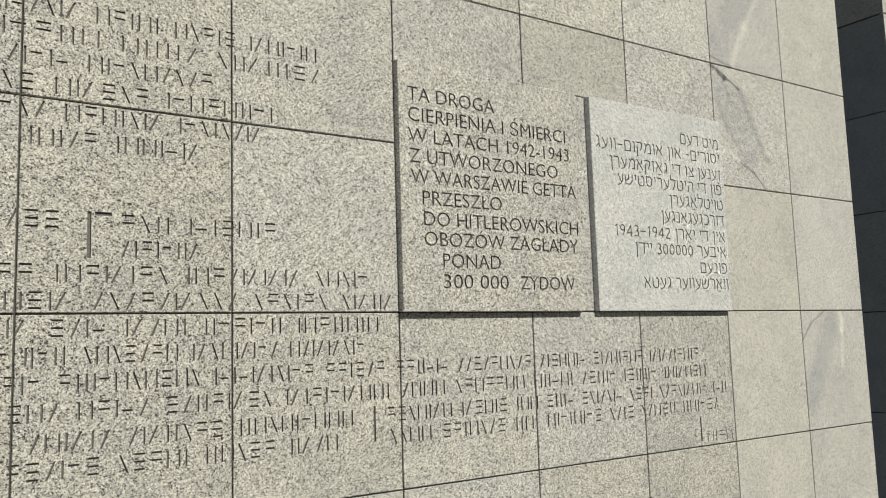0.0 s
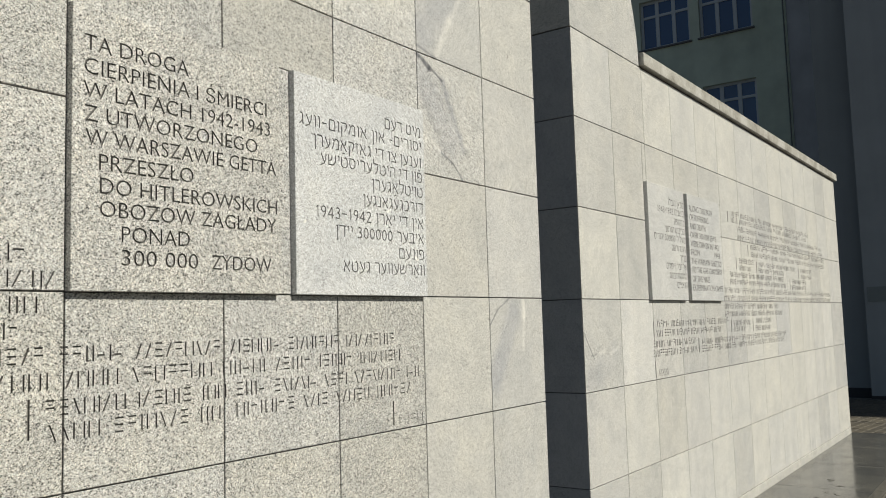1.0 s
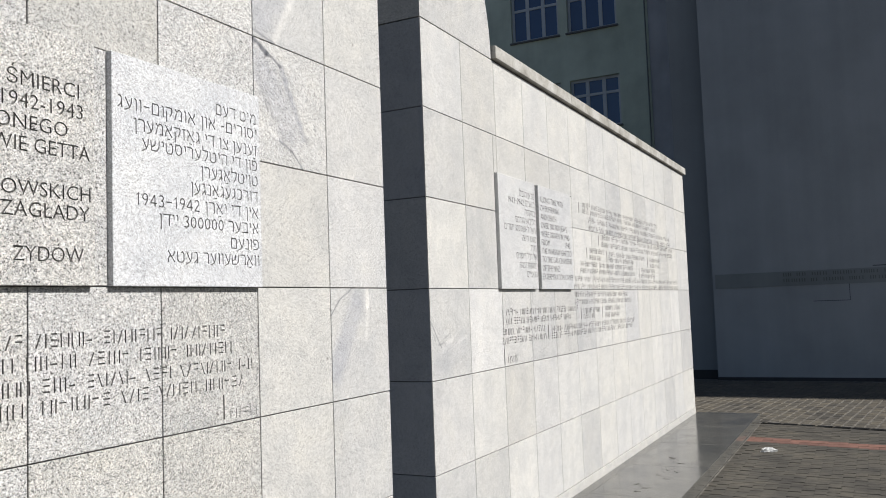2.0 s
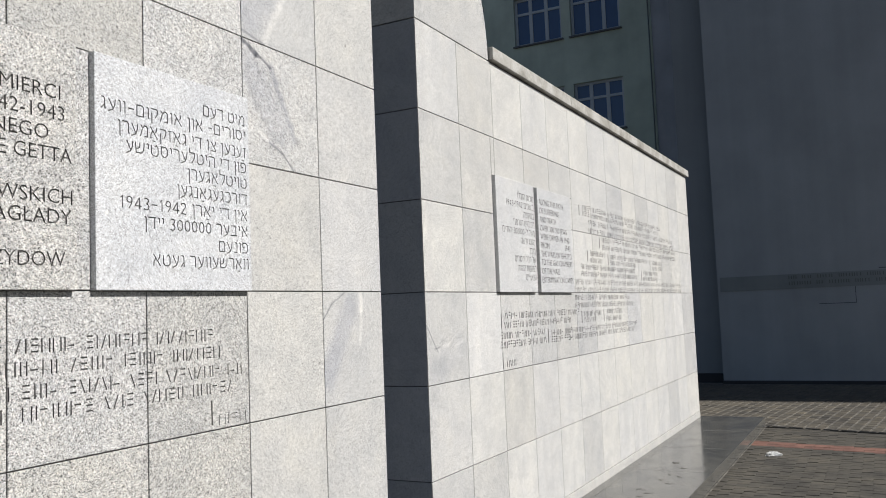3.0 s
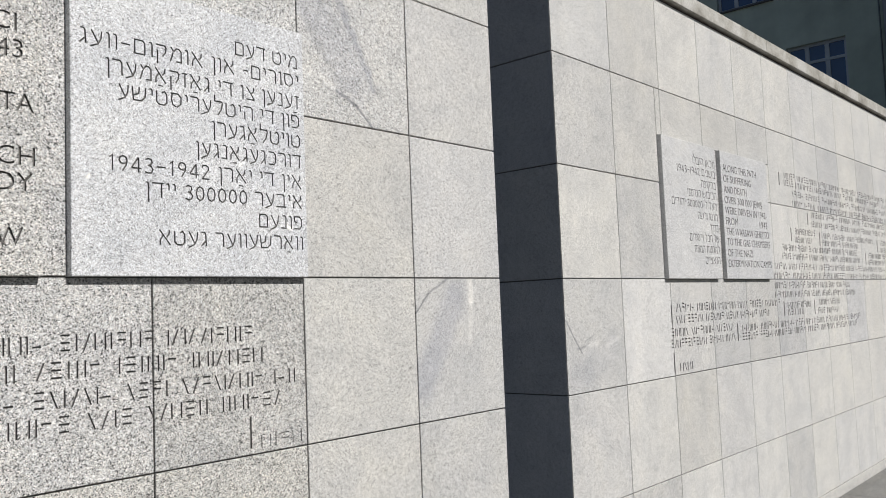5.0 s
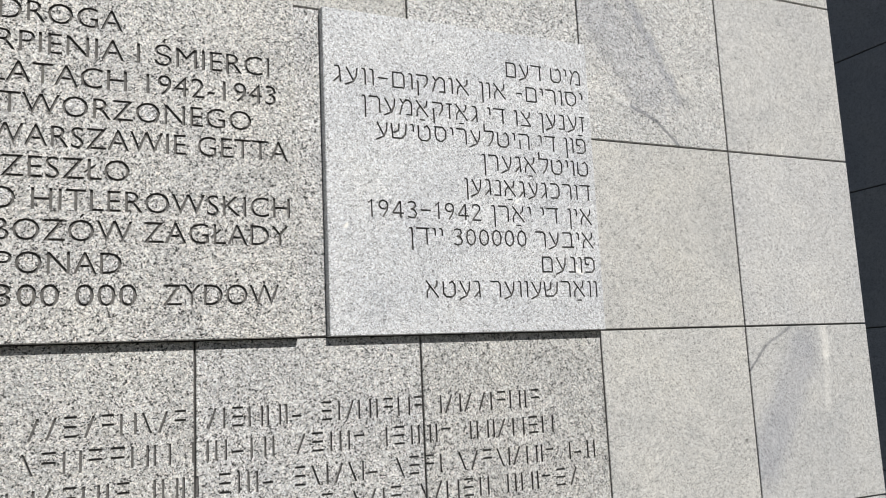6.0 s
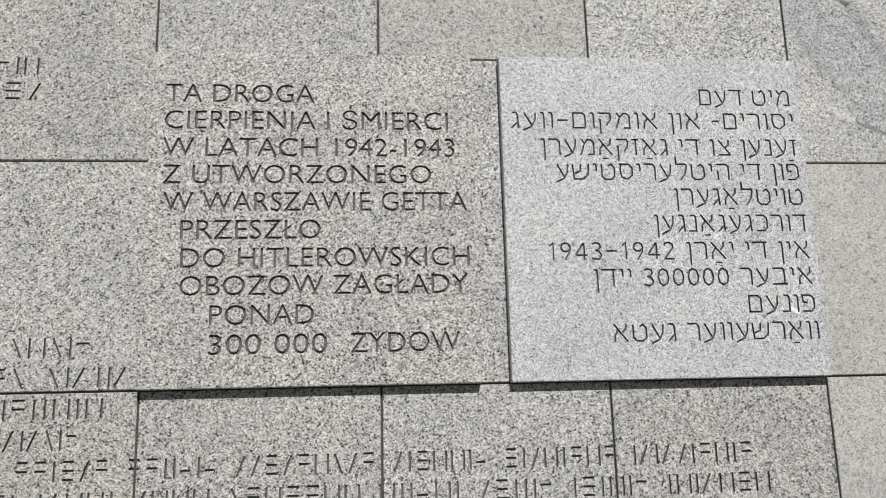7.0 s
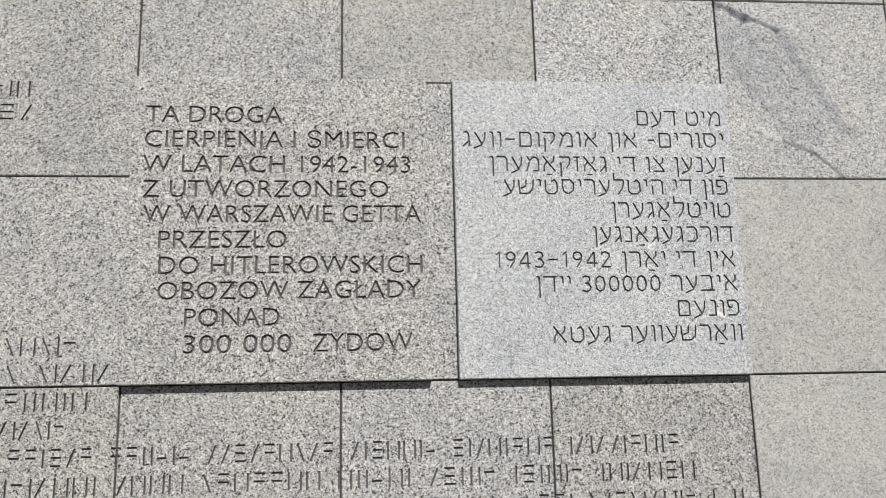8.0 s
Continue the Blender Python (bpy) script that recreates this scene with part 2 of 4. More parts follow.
PAVER = paver_material("dark worn paving brick", (0.055, 0.051, 0.044), (0.105, 0.097, 0.082), spread=0.4)
RED_PAVER = paver_material("red clay paving brick", (0.15, 0.078, 0.062), (0.235, 0.122, 0.098), spread=0.5)
SETT = paver_material("brown grey paving stone", (0.075, 0.068, 0.056), (0.13, 0.118, 0.098))

m = Mat("dark asphalt", 0.9)
at, rnd = m.coords(0.0)
m.color(m.mix(m.ramp(m.noise(at, 90.0, 3.0), [(0.3, (0.03, 0.03, 0.03)), (0.7, (0.07, 0.068, 0.065))]), m.ramp(m.noise(at, 0.7, 4.0), [(0.3, (0.8,)), (0.7, (1.15,))]), 1.0, "MULTIPLY"))
m.bump(m.noise(at, 150.0), 0.5, 0.004)
ASPHALT = m.m
m = Mat("dark joint dirt", 0.95)
at, rnd = m.coords(0.0)
m.color(m.ramp(m.noise(at, 12.0, 5.0), [(0.35, (0.04, 0.037, 0.032)), (0.6, (0.065, 0.06, 0.052)), (0.75, (0.12, 0.11, 0.094))]))
DIRT = m.m
m = Mat("pale sand bed", 0.95)
at, rnd = m.coords(0.0)
m.color(m.ramp(m.noise(at, 12.0, 5.0), [(0.35, (0.06, 0.056, 0.048)), (0.5, (0.12, 0.11, 0.095)), (0.68, (0.22, 0.205, 0.175))]))
m.bump(m.noise(at, 300.0), 0.6, 0.003)
SAND = m.m


def plaster(name, c, streak=0.2, rough=0.9):
    m = Mat(name, rough)
    at, rnd = m.coords(0.0)
    n = m.ramp(m.noise(at, 0.8, 6.0, 0.6), [(0.3, tuple(v * (1 - streak) for v in c)), (0.7, tuple(v * (1 + streak * 0.6) for v in c))])
    turn = m.node("ShaderNodeMapping")
    turn.inputs["Scale"].default_value = (3.0, 3.0, 0.15)
    m.link(at, turn.inputs["Vector"])
    runs = m.ramp(m.noise(turn.outputs[0], 1.0, 4.0), [(0.35, (0.95,)), (0.65, (1.03,))])
    m.color(m.mix(n, runs, 1.0, "MULTIPLY"))
    m.bump(m.noise(at, 60.0), 0.4, 0.004)
    return m.m


PLASTER_BLANK = plaster("cold grey plaster", (0.365, 0.375, 0.392), 0.12)
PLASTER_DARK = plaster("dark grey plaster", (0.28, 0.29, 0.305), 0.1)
PLASTER_GREEN = plaster("grey green plaster", (0.66, 0.71, 0.6))
PLASTER_STRIP = plaster("dull violet grey plaster", (0.54, 0.53, 0.56))
PLINTH = plaster("near black plinth", (0.045, 0.045, 0.05))
BAND = plaster("dark inscription band", (0.26, 0.275, 0.275))
BAND_BAR = plaster("letter relief in the band", (0.17, 0.17, 0.17))
SCRATCH = plaster("dark groove in the plaster", (0.08, 0.08, 0.085))
WHITE_FRAME = Mat("white painted window frame", 0.45).color((0.62, 0.64, 0.68)).m
PIPE_MAT = Mat("dark zinc downpipe", 0.5, 0.6).color((0.2, 0.21, 0.2)).m
SILL_MAT = Mat("weathered sheet metal sill", 0.55, 0.5).color((0.16, 0.16, 0.165)).m
m = Mat("window glass with sky reflection in its colour", 0.03)
# the blue is the reflected clear sky, put into the base colour of the panes
m.color((0.06, 0.11, 0.24))
m.b.inputs["Specular IOR Level"].default_value = 0.9
GLASS = m.m
DRAIN_MAT = Mat("black cast iron drain", 0.6, 0.8).color((0.02, 0.02, 0.02)).m
m = Mat("thin white plastic film", 0.35)
m.color((0.78, 0.78, 0.76))
m.b.inputs["Transmission Weight"].default_value = 0.15
PLASTIC = m.m
m = Mat("dry brown twig", 0.85)
at, rnd = m.coords()
m.color(m.ramp(m.noise(at, 200.0), [(0.3, (0.03, 0.024, 0.018)), (0.7, (0.075, 0.055, 0.04))]))
TWIG = m.m


# ---- geometry helpers ----
def mesh_from(name, bm, *mats):
    me = bpy.data.meshes.new(name)
    bm.normal_update()
    bm.to_mesh(me)
    bm.free()
    for mt in mats:
        me.materials.append(mt)
    return me


def add_box(bm, x0, x1, y0, y1, z0, z1):
    v = [bm.verts.new(p) for p in ((x0, y0, z0), (x1, y0, z0), (x1, y1, z0), (x0, y1, z0), (x0, y0, z1), (x1, y0, z1), (x1, y1, z1), (x0, y1, z1))]
    for f in ((0, 3, 2, 1), (4, 5, 6, 7), (0, 1, 5, 4), (1, 2, 6, 5), (2, 3, 7, 6), (3, 0, 4, 7)):
        bm.faces.new([v[i] for i in f])
    return v


def box_bm(*dims, bevel=0.0):
    bm = bmesh.new()
    add_box(bm, *dims)
    if bevel:
        bmesh.ops.bevel(bm, geom=bm.edges[:], offset=bevel, segments=2, affect="EDGES", profile=0.5)
    return bm


def part(name, bm, material, parent, label=""):
    ob = new(name, bm if isinstance(bm, bpy.types.Mesh) else mesh_from(name, bm, material))
    ob.parent = parent
    return tagged(ob, label)


def slab_bm(w, h, t=0.03, ch=0.0016, mitre=0):
    """A facing slab: back at y = t, front at y = 0, its front arrises chamfered; origin at its lower left corner.
    mitre: -1 or 1 slants its left or right edge to meet the slab round the corner."""
    bm = bmesh.new()
    rings = []
    for inset, y in ((0, t), (0, ch), (ch, 0)):
        l = max(inset, y + 0.0004) if mitre < 0 else inset
        r = max(inset, y + 0.0004) if mitre > 0 else inset
        rings.append([bm.verts.new(p) for p in ((l, y, inset), (w - r, y, inset), (w - r, y, h - inset), (l, y, h - inset))])
    for a, b in zip(rings, rings[1:]):
        for i in range(4):
            j = (i + 1) % 4
            bm.faces.new((a[i], a[j], b[j], b[i]))
    bm.faces.new(rings[2])
    bm.faces.new(rings[0][::-1])
    bmesh.ops.recalc_face_normals(bm, faces=bm.faces[:])
    return bm


SLABS = {}


def slab_mesh(w, h, mat, t=0.03, mitre=0):
    key = (round(w, 4), round(h, 4), round(t, 4), mat.name, mitre)
    if key not in SLABS:
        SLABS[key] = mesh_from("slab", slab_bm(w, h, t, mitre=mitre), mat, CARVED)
    return SLABS[key]


def carve(me, cutter):
    """A copy of the mesh with the cutter taken out of it; the groove takes the second material."""
    a, b = new("stone_blank", me), new("stone_cutter", cutter)
    mod = a.modifiers.new("cut", "BOOLEAN")
    mod.operation, mod.solver, mod.object = "DIFFERENCE", "EXACT", b
    mod.use_self = True
    dg = bpy.context.evaluated_depsgraph_get()
    out = bpy.data.meshes.new_from_object(a.evaluated_get(dg))
    bpy.data.objects.remove(a)
    bpy.data.objects.remove(b)
    return out


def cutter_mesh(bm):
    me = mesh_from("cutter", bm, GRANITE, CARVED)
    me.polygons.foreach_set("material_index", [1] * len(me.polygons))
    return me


# ---- inscriptions ----
DEPTH = 0.006


def upright(out, x, z, h, w, lean=0.0):
    """One plain bar of an inscription: lower middle x, z, height, stroke width, lean of its head."""
    out.append((x, z, h, w, lean))


def level(out, x0, x1, z, w):
    """One plain lying bar."""
    out.append(((x0 + x1) / 2, z, w, x1 - x0, 0.0))


def bars(out, z, x0, x1, counts, cap=0.046, heavy=1.0, rng=random.Random(5)):
    """A line of lettering as plain upright, leaning and lying bars, so many groups of bars to each word."""
    wide = (1.0, 0.5, 0.8, 0.8, 0.95, 1.3, 1.3)
    kinds = [[rng.choice((0, 0, 1, 1, 2, 3, 4, 4, 5, 6)) for _ in range(c)] for c in counts]
    n = sum(wide[k] for word in kinds for k in word) + 0.75 * (len(counts) - 1)
    unit = (x1 - x0) / n
    x = x0
    w = 0.0056 * heavy * cap / 0.046
    for word in kinds:
        for k in word:
            adv = unit * wide[k]
            a, b, mid = x + adv * 0.16, x + adv * 0.84, x + adv * 0.5
            lean = adv * 0.5
            if k == 0:
                upright(out, a, z, cap, w), upright(out, b, z, cap, w)
            elif k == 1:
                upright(out, mid, z, cap, w)
            elif k == 2:
                upright(out, mid - lean / 2, z, cap, w, lean)
            elif k == 3:
                upright(out, mid + lean / 2, z, cap, w, -lean)
            elif k == 4:
                for share in (0.04, 0.45, 0.86)[rng.randint(0, 1):]:
                    level(out, a, b, z + cap * share, w)
            elif k == 5:
                upright(out, a, z, cap, w), upright(out, a + w * 1.6, z, cap, w, lean * 0.7)
            else:
                upright(out, a, z, cap, w)
                level(out, a + w * 1.5, b, z + cap * rng.choice((0.3, 0.6)), w)
            x += adv
        x += unit * 0.75


def initial(out, x, z, h, w, reach, lying):
    """A tall initial of two lines as bars: an upright and lying bars at the given shares of its height."""
    upright(out, x, z, h, w)
    for at_height in lying:
        level(out, x + w * 0.75, x + w * 0.75 + reach, z + (h - w) * at_height, w)


def bars_cutter(some, ox, oz):
    bm = bmesh.new()
    for x, z, h, w, lean in some:
        v = add_box(bm, x - ox - w / 2, x - ox + w / 2, -0.01, DEPTH, z - oz, z - oz + h)
        for i in (4, 5, 6, 7):
            v[i].co.x += lean
        # the groove narrows to its floor
        taper = 0.25 * min(w, h)
        for i in (2, 3, 6, 7):
            v[i].co.x += taper if i in (3, 7) else -taper
            v[i].co.z += taper if i in (2, 3) else -taper
    return cutter_mesh(bm)


# Square-letter strokes on a grid of hundredths of the letter's height: strokes apart by "/", points by blanks.
STROKES = {}


def letter(ch, width, strokes):
    STROKES[ch] = (width / 100, [[tuple(int(v) / 100 for v in p.split(",")) for p in s.split()] for s in strokes.split("/")])


letter("א", 78, "5,100 72,0/66,100 64,72 48,52/8,0 10,36 26,62")
letter("ב", 76, "5,95 54,95 62,84 62,9/0,4 76,4")
letter("ג", 46, "8,95 28,95 34,84 38,0/32,34 4,0")
letter("ד", 72, "0,95 72,95/58,91 58,0")
letter("ה", 76, "4,95 58,95 68,82 68,0/12,58 12,0")
letter("ו", 26, "3,95 16,95 20,86 20,0")
letter("ז", 38, "0,95 36,95/20,91 20,0")
letter("ח", 76, "10,0 10,95 58,95 68,82 68,0")
letter("ט", 80, "8,95 8,22 24,4 56,4 72,22 72,74 58,95 40,82")
letter("י", 24, "2,95 14,95 18,86 18,52")
letter("כ", 70, "5,95 46,95 62,76 62,24 46,4 5,4")
letter("ך", 66, "0,95 46,95 58,80 58,-34")
letter("ל", 66, "8,140 8,95 58,95 62,82 52,38 28,0")
letter("מ", 80, "10,98 26,70 42,93 58,93 72,76 72,4 42,4/22,62 5,0")
letter("נ", 46, "12,95 32,95 38,84 38,4 0,4")
letter("ס", 78, "2,95 52,95 70,72 68,28 42,3/38,5 16,18 8,56 12,91")
letter("ע", 68, "8,95 44,14/62,95 58,48 42,10 0,-12")
letter("פ", 72, "30,52 8,56 6,95 46,95 62,76 62,24 46,4 4,4")
letter("צ", 70, "8,95 64,9/4,4 68,4/62,95 58,64 42,48")
letter("ק", 70, "4,95 56,95 64,80 60,50 42,20/12,60 12,-34")
letter("ר", 64, "0,95 46,95 57,80 57,0")
letter("ש", 92, "4,95 10,6 56,6 80,32 85,95/46,95 42,52 14,38")
letter("ת", 80, "5,95 60,95 70,82 70,0/20,91 20,16 2,4")
letter("ם", 74, "8,91 8,4 66,4/4,95 54,95 66,80 66,8")
letter("ן", 26, "3,95 16,95 20,86 20,-34")
letter("ץ", 60, "8,95 26,50 26,-34/56,95 54,70 29,44")
letter("-", 44, "4,50 40,50")
letter("–", 60, "4,50 56,50")
letter("0", 60, "30,98 12,84 5,50 12,16 30,2/29,2 48,16 55,50 48,84 29,98")
letter("1", 40, "6,80 24,98 24,0")
letter("2", 58, "5,78 14,94 32,98 47,86 47,66 8,6/3,3 54,3")
letter("3", 56, "6,90 24,98 42,92 46,74 36,58 20,53/20,54 40,48 50,28 42,8 24,2 4,10")
letter("4", 62, "44,0 44,98/42,96 4,30/3,27 60,27")
letter("9", 58, "50,64 36,48 18,50 6,68 12,90 28,98/27,98 44,90 51,72 46,42 24,0")
MARKS = {"\u05bf": ((20, 122), (50, 122)), "\u05b7": ((22, -20), (52, -20)), "\u05b8": ((22, -20), (52, -20))}


def stroke(bm, pts, w):
    """A groove along a polyline with mitred corners."""
    pts = [Vector(p) for p in pts]
    rings = []
    for i, p in enumerate(pts):
        a = (p - pts[i - 1]).normalized() if i else (pts[1] - p).normalized()
        b = (pts[i + 1] - p).normalized() if i < len(pts) - 1 else a
        n = (Vector((-a.y, a.x)) + Vector((-b.y, b.x))).normalized()
        k = min(1 / max(n.dot(Vector((-a.y, a.x))), 0.5), 1.6) * w / 2
        l, r = p + n * k, p - n * k
        lf, rf = p + n * k * 0.55, p - n * k * 0.55
        rings.append([bm.verts.new((l.x, -0.01, l.y)), bm.verts.new((r.x, -0.01, r.y)), bm.verts.new((rf.x, DEPTH, rf.y)), bm.verts.new((lf.x, DEPTH, lf.y))])
    for p, q in zip(rings, rings[1:]):
        for i in range(4):
            bm.faces.new((p[i], q[i], q[(i + 1) % 4], p[(i + 1) % 4]))
    bm.faces.new(rings[0])
    bm.faces.new(rings[-1][::-1])


def square_lettering(lines, cap, ox, oz):
    """Cutters, one for each layer of strokes, for lines that run from right to left; figures keep their own order."""
    layers = [bmesh.new() for _ in range(3)]
    for text, x0, x1, z in lines:
        items, x = [], 0.0
        clusters = []
        for ch in text:
            if ch in MARKS:
                clusters[-1] += ch
            else:
                clusters.append(ch)
        run = ""
        order = []
        for ch in reversed(clusters):
            if ch.isdigit():
                run = ch + run
                continue
            order += [*run, ch]
            run = ""
        order += [*run]
        for it in order:
            width = 0.4 if it == " " else STROKES[it[0]][0]
            items.append((it, x, width))
            x += width + (0.14 if it != " " else 0.0)
        k = (x1 - x0) / (x - 0.14)
        for it, at, width in items:
            px = x0 - ox + at * k
            if it != " ":
                for n, s in enumerate(STROKES[it[0]][1]):
                    stroke(layers[n], [(px + u * k, z - oz + v * cap) for u, v in s], 0.0061)
                if len(it) > 1:
                    stroke(layers[0], [(px + u / 100 * k, z - oz + v / 100 * cap) for u, v in MARKS[it[1]]], 0.005)
    for bm in layers:
        bmesh.ops.recalc_face_normals(bm, faces=bm.faces[:])
    return [cutter_mesh(bm) for bm in layers]


def lettering(lines, cap, ox, oz):
    """A cutter of carved letters. Lines of (text, left x, right x, base z)."""
    whole = bmesh.new()
    for text, x0, x1, z in lines:
        cu = bpy.data.curves.new("line", "FONT")
        cu.body, cu.size, cu.extrude, cu.resolution_u, cu.offset = text, 1.0, 0.5, 3, -0.006
        ob = new("line", cu)
        dg = bpy.context.evaluated_depsgraph_get()
        me = bpy.data.meshes.new_from_object(ob.evaluated_get(dg))
        bpy.data.objects.remove(ob)
        co = np.array([v.co[:] for v in me.vertices])
        lo, hi = co.min(0), co.max(0)
        sx, sz = (x1 - x0) / (hi[0] - lo[0]), cap / 0.69
        bm = bmesh.new()
        bm.from_mesh(me)
        bmesh.ops.remove_doubles(bm, verts=bm.verts[:], dist=1e-4)
        for v in bm.verts:
            x, y, d = v.co
            v.co = (x0 - ox + (x - lo[0]) * sx, -0.01 if d > 0 else DEPTH, z - oz + y * sz)
        bmesh.ops.recalc_face_normals(bm, faces=bm.faces[:])
        bm.to_mesh(me)
        bm.free()
        whole.from_mesh(me)
        bpy.data.meshes.remove(me)
    return cutter_mesh(whole)


# ---- the ground: one sheet to the horizon, with paving laid on it ----
bm = bmesh.new()
bmesh.ops.create_grid(bm, x_segments=2, y_segments=2, size=400)
ground = tagged(new("ground", mesh_from("ground", bm, ASPHALT)), "dark ground under and round the paving", "ground", kind="structure")
ground.location.z = -0.16

# ---- the memorial wall ----
ROW0, ROW, JOINT, THICK = 0.07, 0.53, 0.005, 0.5
COLS_A = [0.012 - 0.528 * k for k in range(9, 0, -1)] + [0.012, 0.545, 1.073, 1.598, 2.114, 2.622]
COLS_B = [3.09 + 0.5267 * k for k in range(14)] + [10.63]
PANEL_TOP = 2.456

names_a = []
for z, x0, x1, counts in (
    (2.402, -1.09, -0.251, (4, 5, 5, 5)), (2.338, -1.28, -0.239, (9, 6, 8)), (2.27, -1.22, -0.565, (7, 8)),
    (2.202, -1.25, -0.387, (6, 5, 7)), (2.137, -1.2, -0.421, (5, 6, 6)), (2.069, -1.031, -0.599, (5, 5)),
    (1.866, -1.2, -0.945, (6,)), (1.866, -0.813, -0.382, (4, 6)), (1.8, -0.812, -0.6, (6,)),
    (1.735, -1.25, -0.088, (6, 7, 7, 4)), (1.668, -1.2, 0.0, (6, 9, 6, 4)), (1.601, -1.3, -0.058, (6, 3, 4, 6, 8)),
    (1.535, -1.1, -0.106, (5, 7, 6, 6)), (1.469, -1.2, 1.402, (6, 10, 7, 6, 5, 9, 6, 8, 8)),
    (1.402, -1.2, 1.437, (7, 4, 8, 8, 4, 7, 5, 5, 5, 6)), (1.331, -1.013, -0.15, (5, 7, 9)),
    (1.331, -0.045, 1.562, (6, 5, 3, 4, 6, 4, 7, 3)), (1.267, -1.06, -0.2, (5, 5, 6, 4)), (1.267, -0.035, 1.5, (4, 7, 4, 6, 4, 6, 6)),
):
    bars(names_a, z, x0, x1, counts, heavy=1.3)
bars(names_a, 1.145, 1.415, 1.58, (4,), 0.04)
initial(names_a, 1.384, 1.148, 0.098, 0.01, 0.0, ())
initial(names_a, -0.082, 1.278, 0.106, 0.01, 0.0, ())
initial(names_a, -0.883, 1.795, 0.122, 0.014, 0.045, (1.0,))

names_b = []
for z, x0, x1, counts in (
    (2.39, 6.02, 8.92, (5, 10, 4, 6, 8, 10, 7, 5)), (2.335, 6.01, 8.8, (4, 8, 9, 5, 6, 8, 7, 6)), (2.264, 6.16, 9.55, (5, 7, 8, 6, 9, 8, 7, 8, 6)),
    (2.195, 6.16, 9.6, (4, 5, 6, 8, 7, 6, 8, 7, 6, 5)), (2.13, 6.55, 9.68, (6, 7, 7, 5, 8, 7, 6, 8, 5)), (2.06, 6.55, 9.65, (7, 8, 6, 6, 7, 5, 8, 7, 6)),
    (1.988, 6.17, 6.62, (8, 5)), (1.927, 6.16, 6.53, (6, 5)), (1.98, 6.79, 8.2, (5, 8, 5, 7, 6)), (1.924, 6.78, 7.72, (5, 7, 6, 5)), (1.976, 8.44, 8.95, (6, 7)), (1.911, 8.43, 8.93, (7, 5)),
    (1.862, 5.89, 7.68, (6, 6, 5, 7, 6, 5, 6)), (1.8, 5.88, 7.75, (5, 8, 5, 6, 6, 8, 5)), (1.85, 8.02, 8.67, (6, 5, 6)), (1.789, 8.0, 8.65, (5, 6, 5)),
    (1.728, 5.71, 9.91, (7, 4, 8, 8, 6, 7, 4, 9, 7, 6, 4, 8, 7)), (1.662, 5.69, 9.9, (6, 8, 4, 6, 7, 6, 5, 9, 7, 6, 8, 6, 5)), (1.594, 5.7, 7.4, (6, 8, 7, 8, 4, 5)), (1.53, 5.69, 7.55, (8, 8, 6, 6, 7, 6)),
    (1.475, 4.19, 5.78, (5, 7, 5, 4, 6, 6)), (1.411, 4.18, 5.56, (3, 6, 7, 5, 6, 4)), (1.453, 5.92, 6.4, (4, 3, 6)), (1.402, 5.91, 6.24, (4, 3)), (1.463, 6.58, 7.1, (7, 7)), (1.396, 6.56, 7.06, (5, 8)),
    (1.341, 4.12, 4.95, (6, 7, 6)), (1.326, 5.09, 7.65, (6, 10, 6, 9, 5, 6, 6, 8)), (1.278, 4.11, 4.98, (11, 4, 4)), (1.27, 5.08, 7.54, (6, 5, 9, 6, 6, 7, 7, 5)),
    (1.15, 4.2, 4.37, (4,)),
):
    bars(names_b, z, x0, x1, counts, 0.047, 2.05)
for x, z, h in ((5.92, 2.33, 0.1), (6.47, 2.068, 0.1), (6.09, 1.934, 0.105), (6.72, 1.92, 0.11), (8.34, 1.91, 0.115), (7.94, 1.788, 0.11), (4.14, 1.408, 0.111), (5.85, 1.4, 0.11), (6.49, 1.395, 0.112), (5.02, 1.27, 0.115), (4.14, 1.143, 0.115)):
    initial(names_b, x, z, h, 0.02, 0.0, ())

VEINED = {(1.598, 4): GRANITE_VEIN, (2.114, 2): GRANITE_BAND, (3.09, 2): GRANITE_WISP, (2.114, 5): GRANITE_SPOT_PALE, (1.598, 2): GRANITE_SPOT_LOW, (1.598, 5): GRANITE_STREAK}


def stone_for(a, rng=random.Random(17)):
    """Which stone a slab is cut from: greyer near the slit, paler towards the far end, mixed slab by slab."""
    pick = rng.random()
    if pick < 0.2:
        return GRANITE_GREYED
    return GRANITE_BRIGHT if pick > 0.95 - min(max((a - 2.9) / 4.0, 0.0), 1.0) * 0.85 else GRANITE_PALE


